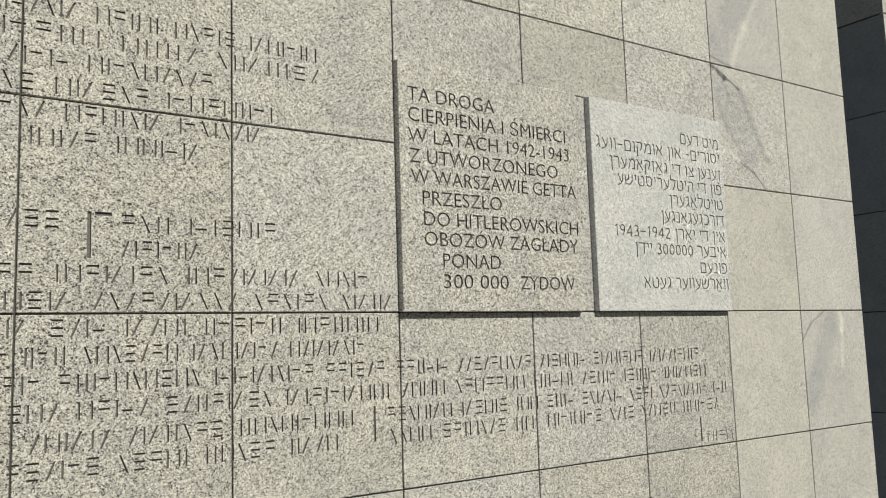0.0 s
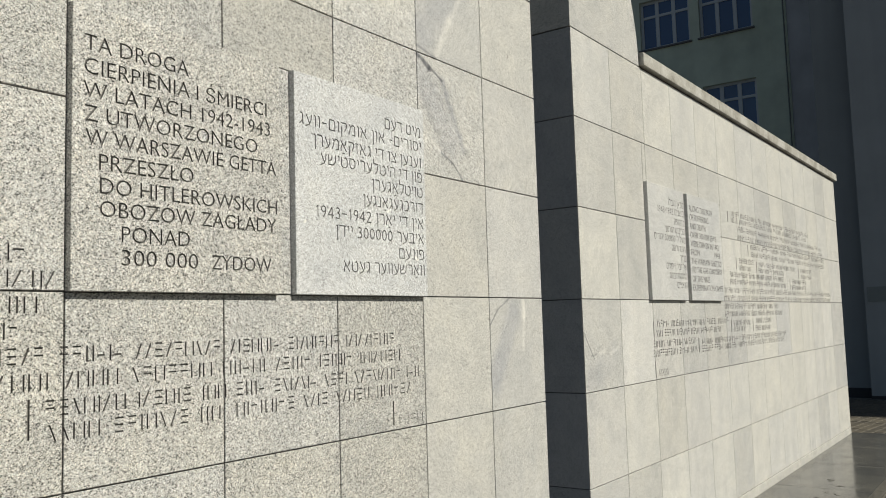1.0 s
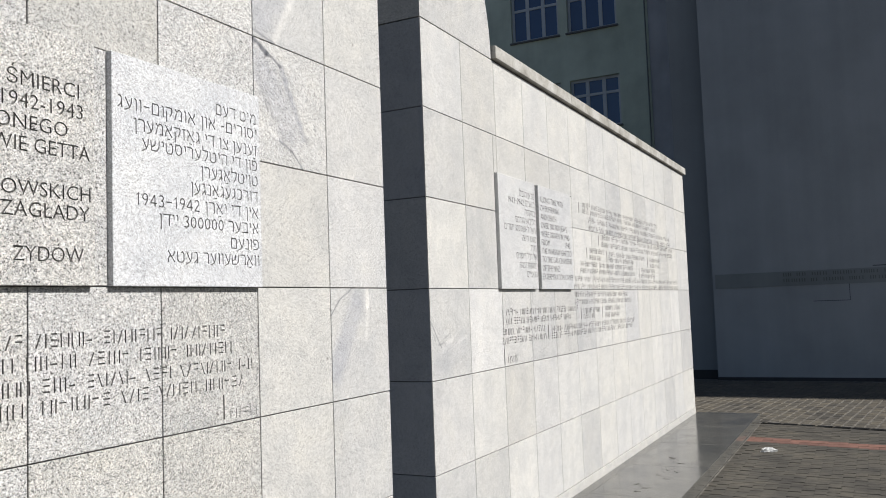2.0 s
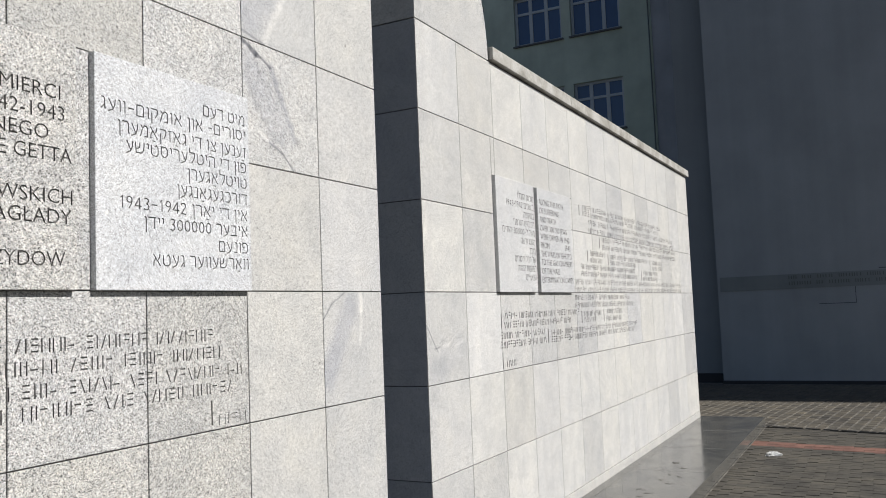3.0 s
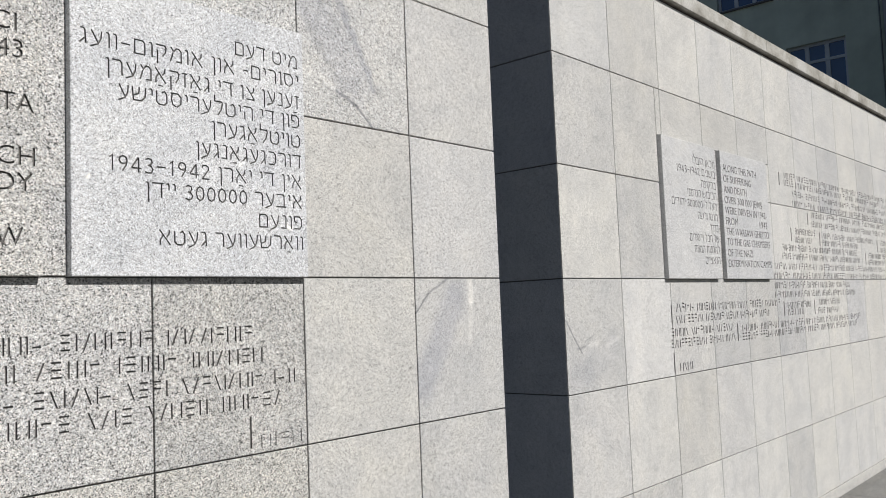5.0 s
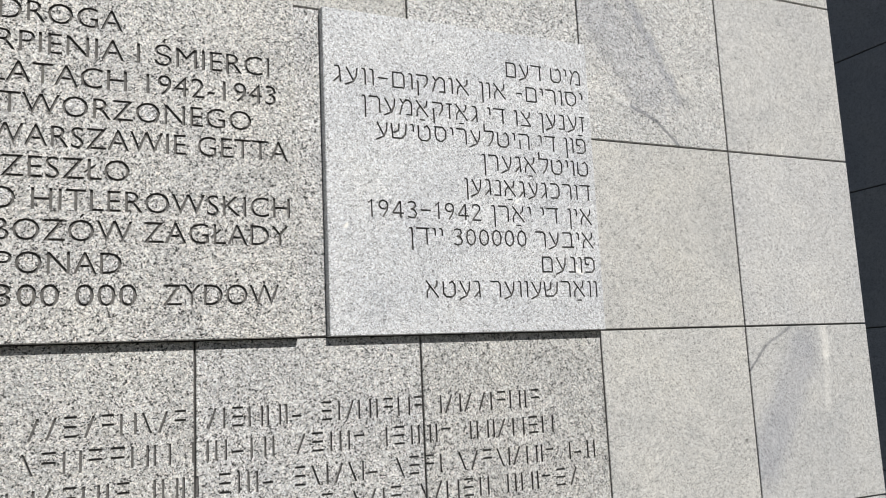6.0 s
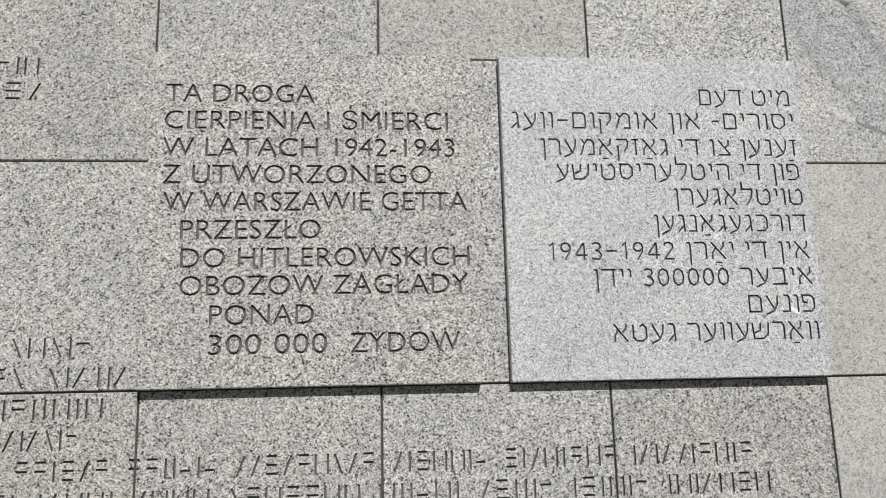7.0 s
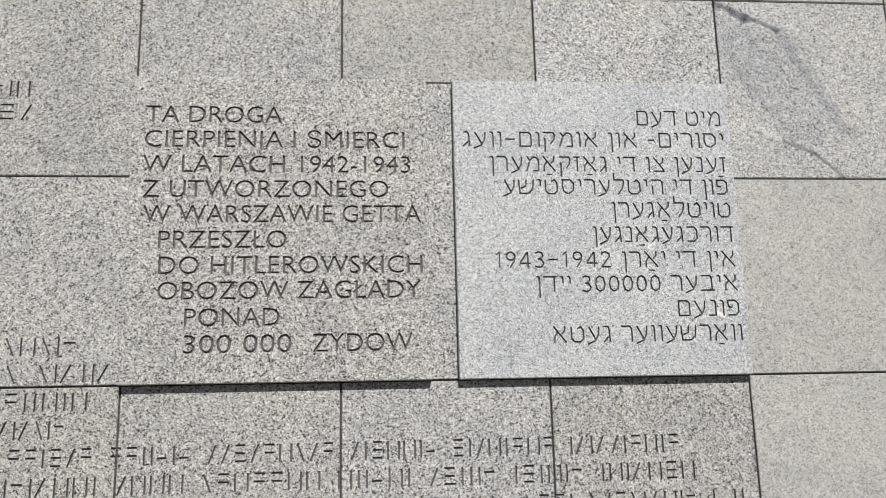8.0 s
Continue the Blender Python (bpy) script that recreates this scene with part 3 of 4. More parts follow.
def facing(wall, cols, names, gaps):
    """Lay the slabs of one wall. gaps: panels (x0, x1) that take the place of the stone between the fourth row's foot and PANEL_TOP."""
    for a, b in zip(cols, cols[1:]):
        for r in range(6):
            z0, z1 = ROW0 + r * ROW, ROW0 + (r + 1) * ROW
            spans = [(a, b)]
            if r in (3, 4):
                for g0, g1 in gaps:
                    spans = [s for p, q in spans for s in ((p, min(q, g0)), (max(p, g1), q)) if s[1] - s[0] > 0.02]
                kept = sum(q - p for p, q in spans)
                if r == 4 and spans != [(a, b)] and kept > 0.4:
                    p, q = (spans[0][1], b) if spans[0][0] == a else (a, spans[0][0])
                    lay(wall, p, q, PANEL_TOP, z1, names, GRANITE_PALE)
                elif r == 4 and spans != [(a, b)]:
                    lay(wall, a, b, PANEL_TOP, z1, names, GRANITE_SPOT if abs(a - 0.545) < 0.01 else GRANITE_MID if 0.5 < a < 1.5 else GRANITE if a < 1.5 else GRANITE_PALE)
                    z1 = PANEL_TOP
            for p, q in spans:
                if q - p < 0.1 and r == 4:
                    continue
                if q - p < 0.1 and r == 3:
                    lay(wall, p - 0.002, q + 0.002, z0, PANEL_TOP + 0.0015, names, GRANITE_PANEL)
                    continue
                p, q = p - (JOINT / 2 if p == cols[0] else 0), q + (JOINT / 2 if q == cols[-1] else 0)
                end = -1 if a == cols[0] else 1 if b == cols[-1] else 0
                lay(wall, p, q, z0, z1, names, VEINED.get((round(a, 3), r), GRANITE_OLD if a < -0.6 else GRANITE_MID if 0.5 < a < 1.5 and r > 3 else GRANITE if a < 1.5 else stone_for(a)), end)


def lay(wall, a, b, z0, z1, names, mat, mitre=0):
    x, z, w, h = a + JOINT / 2, z0 + JOINT / 2, b - a - JOINT, z1 - z0 - JOINT
    me = slab_mesh(w, h, mat, mitre=mitre)
    inside = [s for s in names if x - 0.02 < s[0] < x + w + 0.02 and z - s[2] < s[1] < z + h]
    if inside:
        me = carve(me, bars_cutter(inside, x, z))
    ob = part("slab", me, mat, wall)
    ob.location = (x, 0, z)
    return ob


def arch_bm(x0, x1, cx, base, radius, depth):
    """One half of the round-headed stone over the slit, between x0 and x1."""
    bm = bmesh.new()
    steps = 28
    xs = [cx + math.copysign(radius, x1 + x0 - 2 * cx) * math.sin(u * math.pi / 2) for u in np.linspace(0, 1, steps + 1)]
    xs = sorted(min(max(x, x0), x1) for x in xs)
    outline = [(xs[0], base)] + [(x, base + math.sqrt(max(radius**2 - (x - cx) ** 2, 0))) for x in xs] + [(xs[-1], base)]
    clean = [p for i, p in enumerate(outline) if i == 0 or (Vector(p) - Vector(outline[i - 1])).length > 1e-4]
    if (Vector(clean[0]) - Vector(clean[-1])).length < 1e-4:
        clean.pop()
    f = bm.faces.new([bm.verts.new((x, 0, z)) for x, z in clean])
    got = bmesh.ops.extrude_face_region(bm, geom=[f])
    bmesh.ops.translate(bm, verts=[v for v in got["geom"] if isinstance(v, bmesh.types.BMVert)], vec=(0, depth, 0))
    bmesh.ops.recalc_face_normals(bm, faces=bm.faces[:])
    return bm


def memorial_wall(name, cols, names, gaps, label, arch, coping):
    x0, x1 = cols[0], cols[-1]
    wall = tagged(new(name, mesh_from(name, box_bm(x0 + 0.009, x1 - 0.009, 0.009, THICK, -0.17, ROW0 + 6 * ROW - 0.003), MORTAR)), label, "wall", kind="structure")
    facing(wall, cols, names, gaps)
    # low base course
    part("base_course", box_bm(x0, x1, -0.004, 0.03, -0.16, ROW0 - JOINT / 2, bevel=0.003), GRANITE_PALE, wall)
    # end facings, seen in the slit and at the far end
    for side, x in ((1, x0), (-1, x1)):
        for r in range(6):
            me = slab_mesh(THICK - 0.002, ROW - JOINT, GRANITE_SHADED, mitre=side)
            ob = part("slab", me, GRANITE_SHADED, wall)
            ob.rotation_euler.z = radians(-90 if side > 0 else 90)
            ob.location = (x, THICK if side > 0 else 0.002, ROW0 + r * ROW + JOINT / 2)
    a0, a1 = arch
    part("arch_stone", arch_bm(a0, a1, 2.856, ROW0 + 6 * ROW + 0.006, 1.255, THICK), GRANITE_PALE, wall, "round-headed granite stone above the wall")
    c0, c1, n = coping
    w = (c1 - c0) / n
    for i in range(n):
        part("coping_stone", box_bm(c0 + i * w + 0.002, c0 + (i + 1) * w - 0.002, -0.034, THICK + 0.03, ROW0 + 6 * ROW + 0.011, ROW0 + 6 * ROW + 0.1, bevel=0.004), COPING, wall)
    part("coping_bed", box_bm(c0 + 0.01, c1 - 0.06, 0.012, THICK - 0.012, ROW0 + 6 * ROW - 0.002, ROW0 + 6 * ROW + 0.0115), MORTAR, wall)
    return wall


PANELS_A, PANELS_B = [(0.012, 0.77), (0.84, 1.598)], [(4.085, 4.78), (4.855, 5.61)]
wall_1 = memorial_wall("wall_1", COLS_A, names_a, PANELS_A, "sunlit speckled granite memorial wall carved with inscriptions", (1.6, 2.622), (COLS_A[0] - 0.05, 1.585, 4))
wall_2 = memorial_wall("wall_2", COLS_B, names_b, PANELS_B, "sunlit pale granite memorial wall beyond the slit", (3.09, 4.112), (4.125, 10.69, 4))

PROUD = 0.026


def islands(me, slot, mat):
    """Each connected piece of a carved mesh with the material of that slot as a mesh of its own, the largest first."""
    polys, at_vert = me.polygons, {}
    cut = [p.index for p in polys if p.material_index == slot]
    for i in cut:
        for v in polys[i].vertices:
            at_vert.setdefault(v, []).append(i)
    seen, groups, made = set(), [], []
    for first in cut:
        if first in seen:
            continue
        todo, group = [first], []
        seen.add(first)
        while todo:
            i = todo.pop()
            group.append(i)
            for v in polys[i].vertices:
                for k in at_vert[v]:
                    if k not in seen:
                        seen.add(k)
                        todo.append(k)
        groups.append(group)
    for group in sorted(groups, key=lambda g: -sum(polys[i].area for i in g)):
        used = {v: n for n, v in enumerate(sorted({v for i in group for v in polys[i].vertices}))}
        out = bpy.data.meshes.new("carved")
        out.from_pydata([me.vertices[v].co[:] for v in used], [], [[used[v] for v in polys[i].vertices] for i in group])
        out.materials.append(mat)
        made.append(out)
    return made


def panel(name, x0, x1, mat, lines, cap, label, dots=()):
    """A proud inscription panel, carved, on the wall face."""
    z0 = ROW0 + 3 * ROW
    blank = slab_mesh(x1 - x0, PANEL_TOP - z0 - 0.002, mat, PROUD + 0.028)
    me = blank
    if any(ch in STROKES and ch > "z" for ch in lines[0][0]):
        for cut in square_lettering(lines, cap, x0, z0):
            me = carve(me, cut)
    else:
        me = carve(me, lettering(lines, cap, x0, z0))
    if dots:
        me = carve(me, bars_cutter(dots, x0, z0))
    ob = tagged(new(name, islands(me, 0, mat)[0]), label, "plaque", "inscription panels")
    ob.location = (x0, -PROUD, z0)
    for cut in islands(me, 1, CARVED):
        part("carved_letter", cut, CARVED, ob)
    for core in islands(me, 0, mat)[1:]:
        part("letter_core", core, mat, ob)
    return ob


POLISH = (
    ("TA DROGA", 0.046, 0.392, 2.328), ("CIERPIENIA I ŚMIERCI", 0.046, 0.71, 2.261), ("W LATACH 1942-1943", 0.044, 0.724, 2.194),
    ("Z UTWORZONEGO", 0.047, 0.667, 2.128), ("W WARSZAWIE GETTA", 0.051, 0.75, 2.062), ("PRZESZŁO", 0.092, 0.409, 1.996),
    ("DO HITLEROWSKICH", 0.095, 0.752, 1.93), ("OBOZÓW ZAGŁADY", 0.095, 0.748, 1.866), ("PONAD", 0.163, 0.395, 1.799), ("300 000", 0.163, 0.425, 1.733), ("ZYDÓW", 0.476, 0.724, 1.733),
)
YIDDISH = (
    ("מיט דעם", 1.338, 1.575, 2.331), ("יסורים- און אומקום–וועג", 0.862, 1.578, 2.268), ("זענען צו די גאַזקאַמערן", 0.933, 1.579, 2.2),
    ("פ\u05bfון די היטלעריסטישע", 0.967, 1.579, 2.137), ("טויטלאַגערן", 1.253, 1.58, 2.074), ("דורכגעגאַנגען", 1.199, 1.58, 2.008),
    ("אין די יאָרן 1942–1943", 0.938, 1.58, 1.941), ("איבער 300000 יידן", 1.042, 1.58, 1.877), ("פונעם", 1.411, 1.58, 1.811), ("וואַרשעווער געטא", 1.08, 1.58, 1.747),
)
HEBREW = (
    ("מכאן הובלו", 4.46, 4.765, 2.331), ("בשנים 1942-1943", 4.25, 4.765, 2.268), ("בתקופה", 4.56, 4.765, 2.2), ("הכיבוש הגרמני", 4.37, 4.765, 2.137),
    ("מעל ל-300000 יהודים", 4.17, 4.765, 2.074), ("מגטו ורשה", 4.49, 4.765, 2.008), ("בדרך", 4.65, 4.765, 1.941), ("של חבל וייסורים", 4.37, 4.765, 1.877),
    ("למחנות המוות", 4.42, 4.765, 1.811), ("הנאציים", 4.56, 4.765, 1.747),
)
ENGLISH = (
    ("ALONG THIS PATH", 4.885, 5.42, 2.328), ("OF SUFFERING", 4.885, 5.32, 2.261), ("AND DEATH", 4.885, 5.24, 2.194), ("OVER 300 000 JEWS", 4.885, 5.49, 2.128),
    ("WERE DRIVEN IN 1942-", 4.885, 5.56, 2.062), ("FROM", 4.885, 5.07, 1.996), ("1943", 5.43, 5.56, 1.996), ("THE WARSAW GHETTO", 4.885, 5.58, 1.93), ("TO THE GAS CHAMBERS", 4.885, 5.59, 1.866),
    ("OF THE NAZI", 4.885, 5.28, 1.799), ("EXTERMINATION CAMPS", 4.885, 5.595, 1.733),
)
panel("inscription_panel", *PANELS_A[0], GRANITE_PANEL, POLISH, 0.046, "coarse grey granite panel carved with Polish capitals", [(0.493, 1.785, 0.0075, 0.0075, 0.0)])
panel("inscription_panel", *PANELS_A[1], GRANITE_CHIPPED, YIDDISH, 0.042, "smooth pale granite panel carved with Yiddish text")
panel("inscription_panel", *PANELS_B[0], GRANITE_FAR, HEBREW, 0.042, "smooth pale granite panel carved with Hebrew text")
panel("inscription_panel", *PANELS_B[1], GRANITE_FAR, ENGLISH, 0.046, "smooth pale granite panel carved with English capitals")

# ---- paving ----
strip_x0, strip_x1, strip_y = -6.0, 10.66, -0.82
strip = tagged(new("pavement_polished_strip", mesh_from("strip", box_bm(strip_x0 + 0.004, strip_x1 - 0.004, strip_y + 0.004, -0.008, -0.16, -0.006), MORTAR)), "bed of the polished granite strip along the wall foot", "pavement", kind="structure")
n = 13
for i in range(n):
    w = (strip_x1 - strip_x0) / n
    part("paving_slab", box_bm(strip_x0 + i * w + 0.001, strip_x0 + (i + 1) * w - 0.001, strip_y, -0.013, -0.15, 0.0, bevel=0.003), POLISHED, strip)


def piece_mesh(name, l, w, h, mat, ch=0.006):
    """A paving piece with chamfered top edges, origin in the middle of its top."""
    bm = bmesh.new()
    rings = []
    for inset, z in ((0, -h), (0, -ch), (ch, 0)):
        a, b = l / 2 - inset, w / 2 - inset
        rings.append([bm.verts.new(p) for p in ((-a, -b, z), (a, -b, z), (a, b, z), (-a, b, z))])
    for p, q in zip(rings, rings[1:]):
        for i in range(4):
            j = (i + 1) % 4
            bm.faces.new((p[i], p[j], q[j], q[i]))
    bm.faces.new(rings[2])
    return mesh_from(name, bm, mat)


def laid(parent, name, x0, x1, y0, y1, l, w, mats, gap, near, z, along_x, ch=0.005, keep=None, skew=0.0):
    """Running bond over a stretch. near(x, y): whether a piece is an object of its own; the rest are joined as one part."""
    meshes = {mt.name: piece_mesh(name, l - gap, w - gap, 0.05, mt, ch) for mt in mats}
    rng = random.Random(11)
    rest = bmesh.new()
    rows = int(round(((y1 - y0) if along_x else (x1 - x0)) / w))
    for r in range(rows):
        across = (y0 if along_x else x0) + (r + 0.5) * w
        start, end = ((x0, x1) if along_x else (y0, y1))
        s = start + l / 2 - (l / 2 if r % 2 else 0)
        while s < end + l / 4:
            x, y = (s, across) if along_x else (across, s)
            x += skew * (y + 0.95)
            mt = mats[0] if len(mats) == 1 or rng.random() < 0.85 else mats[1]
            m4 = pose(x, y, z + rng.uniform(-0.003, 0.002), rng.uniform(-0.5, 0.5), rng.uniform(-0.5, 0.5), (0 if along_x else 90) + rng.uniform(-0.6, 0.6))
            if keep and not keep(x, y):
                s += l
                continue
            if near(x, y):
                ob = part(name, meshes[mt.name], mt, parent)
                ob.matrix_basis = m4
            else:
                k = len(rest.verts)
                rest.from_mesh(meshes[mt.name])
                rest.verts.ensure_lookup_table()
                for v in rest.verts[k:]:
                    v.co = m4 @ v.co
            s += l
    if len(rest.verts):
        tagged(part(name + "_field", rest, mats[0], parent), kind="stuff")
    else:
        rest.free()


PAVE_Z = -0.12
SKEW = 12.7
corner = pose(10.66, -0.8, PAVE_Z + 0.02, 0, 0, -SKEW)
lay_setts = pose(10.66, -0.8, 0, 0, 0, -7.0)


def before_drain(x, y):
    return x < 10.66 + math.tan(radians(SKEW)) * (y + 0.8) - 0.08


bed_bm = box_bm(-6, 10.62, -6.0, strip_y - 0.005, -0.17, PAVE_Z - 0.005)
for v in bed_bm.verts:
    if v.co.x > 9 and v.co.y < -3:
        v.co.x -= math.tan(radians(SKEW)) * 5.2
bed = tagged(new("pavement_bricks", mesh_from("bed", bed_bm, DIRT)), "dark worn brick paving beside the polished strip", "pavement", kind="structure")
BRICKS = (("paving_brick", 6.13, 9.13, 0.1, PAVER, lambda x, y: y > -1.75 and x > 6.2), ("paving_brick", 9.46, 10.86, 0.1, PAVER, lambda x, y: y > -1.9), ("red_brick", 9.13, 9.46, 0.165, RED_PAVER, lambda x, y: y > -3.0), ("paving_brick", -5.87, 6.13, 0.1, PAVER, lambda x, y: False))
for kind_name, x0, x1, w, mat, near in BRICKS:
    laid(bed, kind_name, x0, x1, -6.0 if x0 > 0 else -4.0, strip_y - 0.018, 0.2, w, [mat], 0.003, near, PAVE_Z, False, 0.0016, keep=before_drain, skew=0.176)
setts = tagged(new("pavement_setts", mesh_from("bed", box_bm(-1.6, 6.0, -6.0, 3.4, -0.165, PAVE_Z - 0.006), SAND)), "brown grey paving stones with sandy joints before the building", "pavement", kind="structure")
setts.matrix_world = lay_setts


def clear_of_wall(x, y):
    p = lay_setts @ Vector((x, y, 0))
    past = p.x > 10.66 + math.tan(radians(SKEW)) * (p.y + 0.8) + 0.12
    return past and p.x < 16.3 and (p.y < -0.8 or p.x > 10.8)


laid(setts, "paving_stone", -1.4, 5.6, -4.9, 3.0, 0.2, 0.13, [SETT], 0.013, lambda x, y: x < 2.6 and -1.6 < y < 0.9, PAVE_Z, True, 0.009, keep=clear_of_wall)

part("sand_joint", box_bm(-6, 10.5, strip_y - 0.016, strip_y - 0.004, -0.17, PAVE_Z + 0.002), SAND, bed)
drain = tagged(new("slot_drain"), "black cast iron slot drain between the pavings", "drain")
drain.matrix_world = corner
part("channel", box_bm(-0.05, 0.06, -5.0, -0.04, -0.06, -0.017), DRAIN_MAT, drain)
for i in range(23):
    part("grate_bar", box_bm(-0.052, 0.062, -0.08 - 0.21 * i - 0.018, -0.08 - 0.21 * i, -0.03, -0.013, bevel=0.002), SETT, drain)


# ---- litter ----
def crumpled_bag():
    bm = bmesh.new()
    bmesh.ops.create_icosphere(bm, subdivisions=4, radius=1.0)
    for v in bm.verts:
        p = v.co.copy()
        k = 1 + 0.45 * noise.noise(p * 2.1) + 0.3 * noise.noise(p * 5.0) + 0.16 * abs(noise.noise(p * 11.0))
        v.co = Vector((p.x * 0.03, p.y * (0.06 if p.y > -0.2 else 0.1), max(p.z, -0.35) * 0.035)) * k
    bmesh.ops.translate(bm, verts=bm.verts[:], vec=(0, 0, -min(v.co.z for v in bm.verts)))
    return bm


bag = tagged(new("plastic_bag", mesh_from("plastic_bag", crumpled_bag(), PLASTIC)), "crumpled white plastic bag lying on the paving", "litter")
bag.location, bag.rotation_euler.z, bag.scale = (8.5, -1.13, PAVE_Z - 0.003), radians(20), (0.8, 0.85, 0.85)


def twig_mesh(length, bend, r):
    bm = bmesh.new()
    steps, last = 7, None
    for i in range(steps + 1):
        u = i / steps
        c = Vector(((u - 0.5) * length, bend * math.sin(u * math.pi) + 0.004 * math.sin(u * 9), r))
        rad = r * (1 - 0.6 * u)
        ring = [bm.verts.new(c + Vector((0, rad * math.cos(a), rad * math.sin(a)))) for a in np.linspace(0, 2 * math.pi, 6)[:-1]]
        if last:
            for j in range(5):
                bm.faces.new((last[j], last[(j + 1) % 5], ring[(j + 1) % 5], ring[j]))
        last = ring
    return mesh_from("twig", bm, TWIG)


rng = random.Random(3)
for i in range(12):
    tw = tagged(new("twig", twig_mesh(rng.uniform(0.025, 0.09), rng.uniform(-0.01, 0.01), rng.uniform(0.001, 0.002))), "thin dry twig on the polished granite strip", "twig", "twigs at the wall foot")
    tw.location, tw.rotation_euler.z = (rng.uniform(5.6, 7.3), rng.uniform(-0.66, -0.38), 0.0), rng.uniform(-2.4, -0.9)

# ---- buildings behind ----
blank = tagged(new("building"), "tall blank plastered gable in shade with an inscription band", "building")
BX, BY = 16.5, 0.64
part("wall", box_bm(BX, BX + 6.0, -30.0, BY, -0.06, 19.2), PLASTER_BLANK, blank)
part("plinth", box_bm(BX - 0.03, BX + 6.0, -29.98, BY + 0.01, -0.17, -0.06, bevel=0.01), PLINTH, blank)
band = part("inscription_band", box_bm(BX - 0.012, BX + 0.01, -19.0, BY - 0.05, 1.715, 2.0), BAND, blank, "dark band with worn letters")
marks = bmesh.new()
mrng = random.Random(8)
for z in (1.905, 1.79):
    y = -0.7
    while y > -7:
        for _ in range(mrng.randint(3, 9)):
            add_box(marks, BX - 0.018, BX - 0.01, y - 0.016, y, z, z + 0.065)
            y -= mrng.uniform(0.035, 0.06)
        y -= 0.08
tagged(part("letter_bars", marks, BAND_BAR, band), kind="stuff")
for a in ((-1.86, -1.215, 1.4, 1.411), (-1.86, -1.85, 1.411, 1.74), (-6.5, -2.27, 2.03, 2.046)):
    part("groove", box_bm(BX - 0.004, BX + 0.004, *a), SCRATCH, blank)

side = tagged(new("building"), "narrow dark plastered wall set back in deep shade", "building")
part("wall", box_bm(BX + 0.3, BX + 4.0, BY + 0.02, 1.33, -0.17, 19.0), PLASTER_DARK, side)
part("plinth", box_bm(BX + 0.24, BX + 0.3, BY + 0.02, 1.33, -0.17, 0.06), PLINTH, side)

FX = 22.5
block = tagged(new("building"), "grey green plastered block with white casement windows in shade", "building")
WIN_Y = [(3.9, 5.4), (5.68, 7.2), (8.2, 9.7), (9.98, 11.5)]
WIN_Z = [0.9, 3.75, 6.65, 9.6, 12.5]
WIN_H = 1.5
edges_y = [3.0] + [v for p in WIN_Y for v in p] + [15.0]
edges_z = [-0.17] + [v for z in WIN_Z for v in (z, z + WIN_H)] + [15.5]
wall_bm = bmesh.new()
grid = {(i, j): wall_bm.verts.new((FX, y, z)) for i, y in enumerate(edges_y) for j, z in enumerate(edges_z)}
for i in range(len(edges_y) - 1):
    for j in range(len(edges_z) - 1):
        if not (i % 2 and j % 2):
            wall_bm.faces.new((grid[i, j], grid[i, j + 1], grid[i + 1, j + 1], grid[i + 1, j]))
got = bmesh.ops.extrude_face_region(wall_bm, geom=wall_bm.faces[:])
bmesh.ops.translate(wall_bm, verts=[v for v in got["geom"] if isinstance(v, bmesh.types.BMVert)], vec=(0.4, 0, 0))
bmesh.ops.recalc_face_normals(wall_bm, faces=wall_bm.faces[:])
part("wall", wall_bm, PLASTER_GREEN, block)
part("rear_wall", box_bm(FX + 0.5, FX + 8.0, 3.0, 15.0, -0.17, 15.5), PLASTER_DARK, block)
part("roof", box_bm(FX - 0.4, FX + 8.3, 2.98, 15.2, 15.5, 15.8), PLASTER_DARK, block)
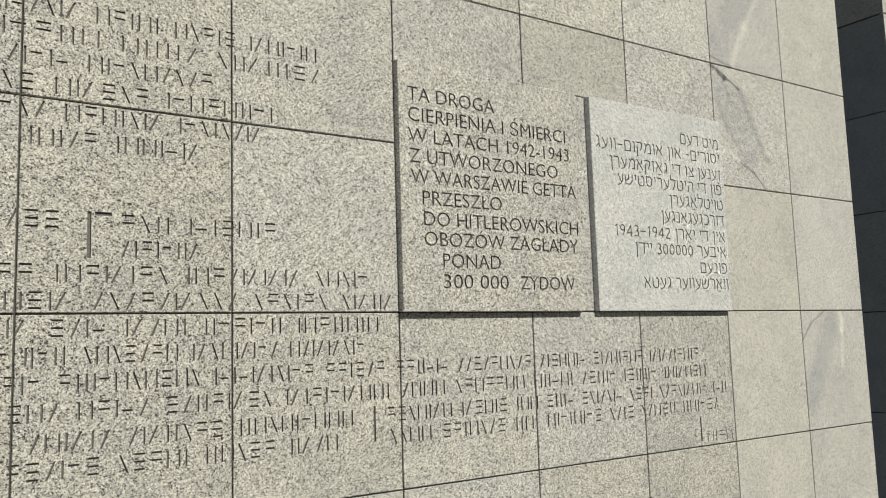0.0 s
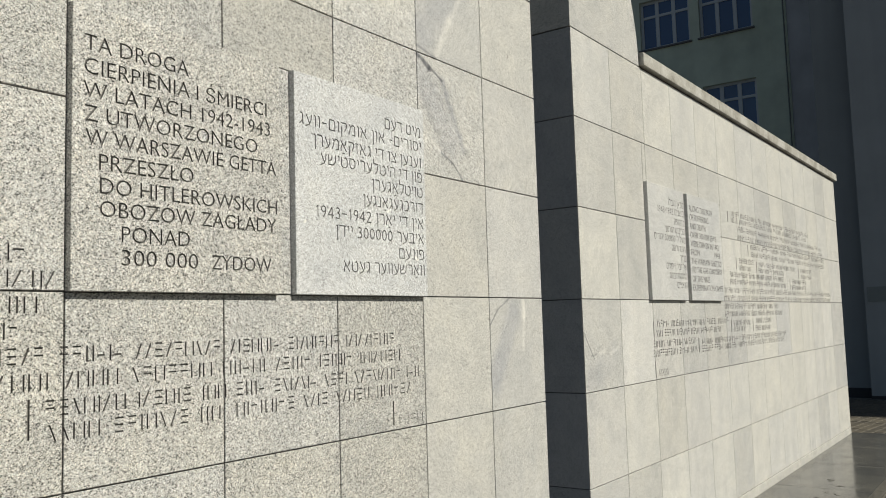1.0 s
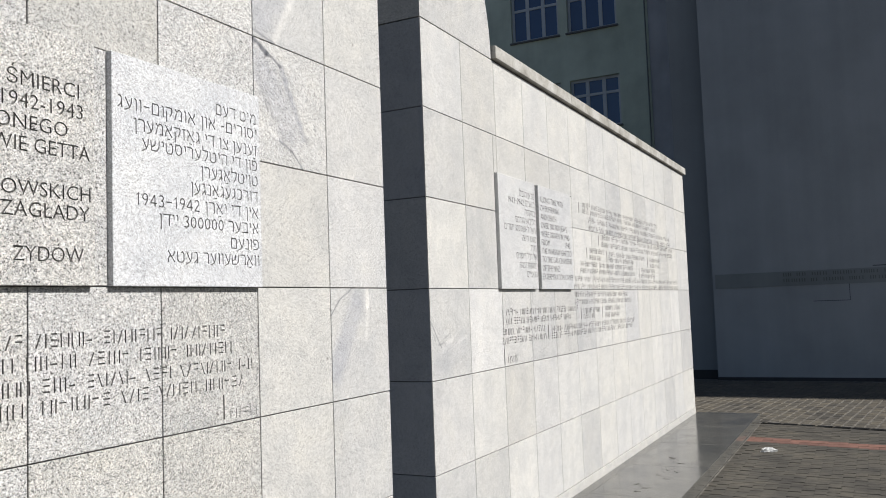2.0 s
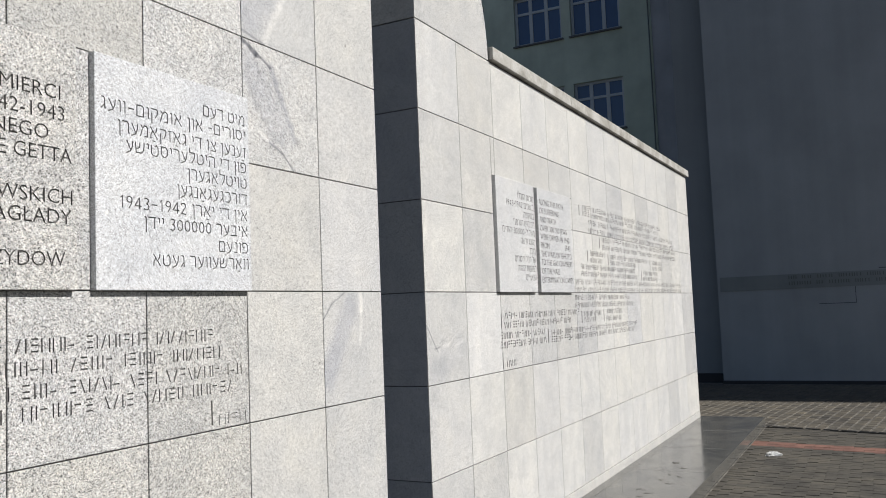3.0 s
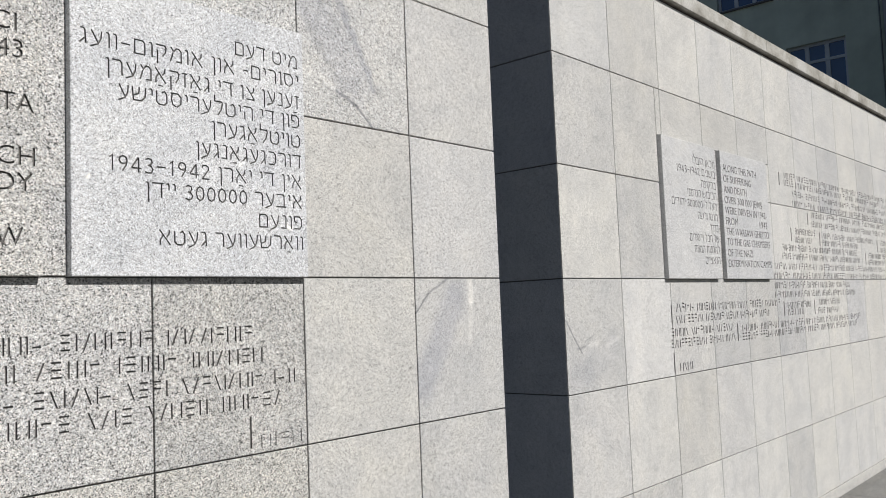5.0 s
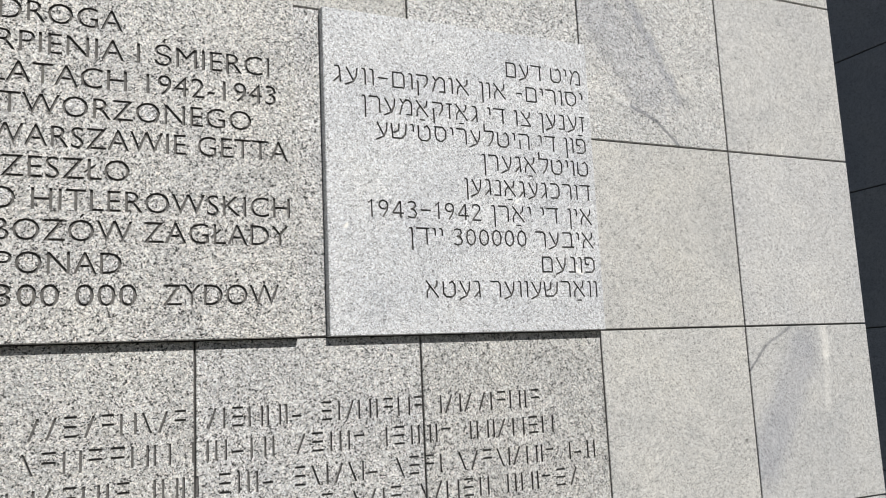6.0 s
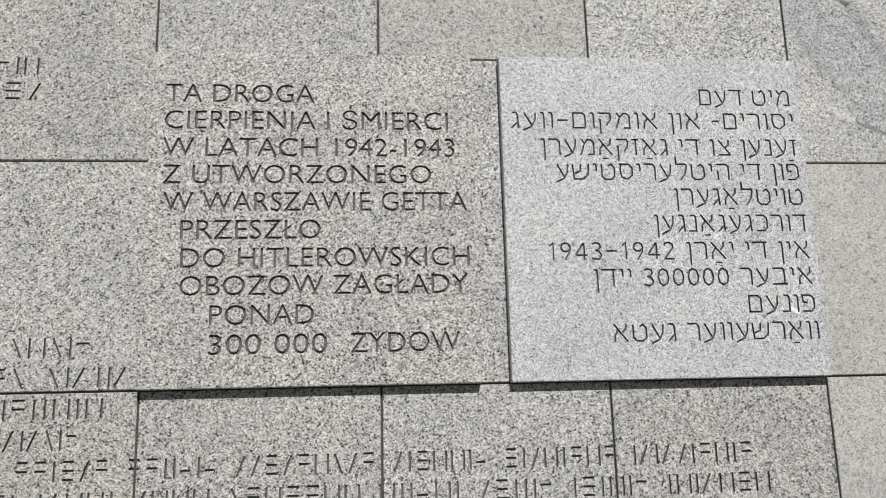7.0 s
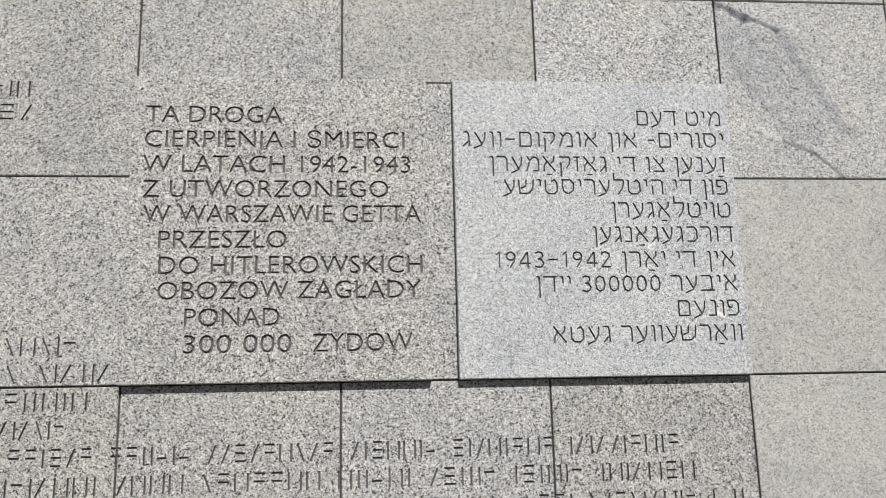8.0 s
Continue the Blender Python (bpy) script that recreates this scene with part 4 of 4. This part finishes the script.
for y0, y1 in WIN_Y:
    for z0 in WIN_Z:
        fx0, fx1, w, third = FX + 0.12, FX + 0.19, 0.075, (y1 - y0) / 3
        fr = bmesh.new()
        outer = [fr.verts.new((fx0, y, z)) for y, z in ((y0, z0), (y1, z0), (y1, z0 + WIN_H), (y0, z0 + WIN_H))]
        inner = [fr.verts.new((fx0, y, z)) for y, z in ((y0 + w, z0 + w), (y1 - w, z0 + w), (y1 - w, z0 + WIN_H - w), (y0 + w, z0 + WIN_H - w))]
        for i in range(4):
            fr.faces.new((outer[i], outer[(i + 1) % 4], inner[(i + 1) % 4], inner[i]))
        got = bmesh.ops.extrude_face_region(fr, geom=fr.faces[:])
        bmesh.ops.translate(fr, verts=[v for v in got["geom"] if isinstance(v, bmesh.types.BMVert)], vec=(fx1 - fx0, 0, 0))
        bmesh.ops.recalc_face_normals(fr, faces=fr.faces[:])
        win = part("window", fr, WHITE_FRAME, block)
        for c in (y0 + third, y1 - third):
            part("mullion", box_bm(fx0 + 0.003, fx1 - 0.003, c - w * 0.75, c + w * 0.75, z0 + w, z0 + WIN_H - w), WHITE_FRAME, win)
        part("transom", box_bm(fx0 - 0.004, fx1 + 0.004, y0 + w, y1 - w, z0 + 0.98, z0 + 0.98 + w), WHITE_FRAME, win)
        part("pane", box_bm(fx0 + 0.03, fx0 + 0.04, y0, y1, z0, z0 + WIN_H), GLASS, win)
        part("sill", box_bm(FX - 0.07, FX + 0.13, y0 - 0.05, y1 + 0.05, z0 - 0.05, z0, bevel=0.008), SILL_MAT, win)
pipe_bm = bmesh.new()
bmesh.ops.create_cone(pipe_bm, cap_ends=True, segments=14, radius1=0.02, radius2=0.02, depth=15.4, matrix=Matrix.Translation((FX - 0.08, 3.06, 7.7)))
part("downpipe", pipe_bm, PIPE_MAT, block, "dark zinc downpipe")
nb = tagged(new("building"), "dull violet grey neighbouring wall in shade", "building")
part("wall", box_bm(FX + 0.01, FX + 8, -2.0, 2.995, -0.17, 18.0), PLASTER_STRIP, nb)
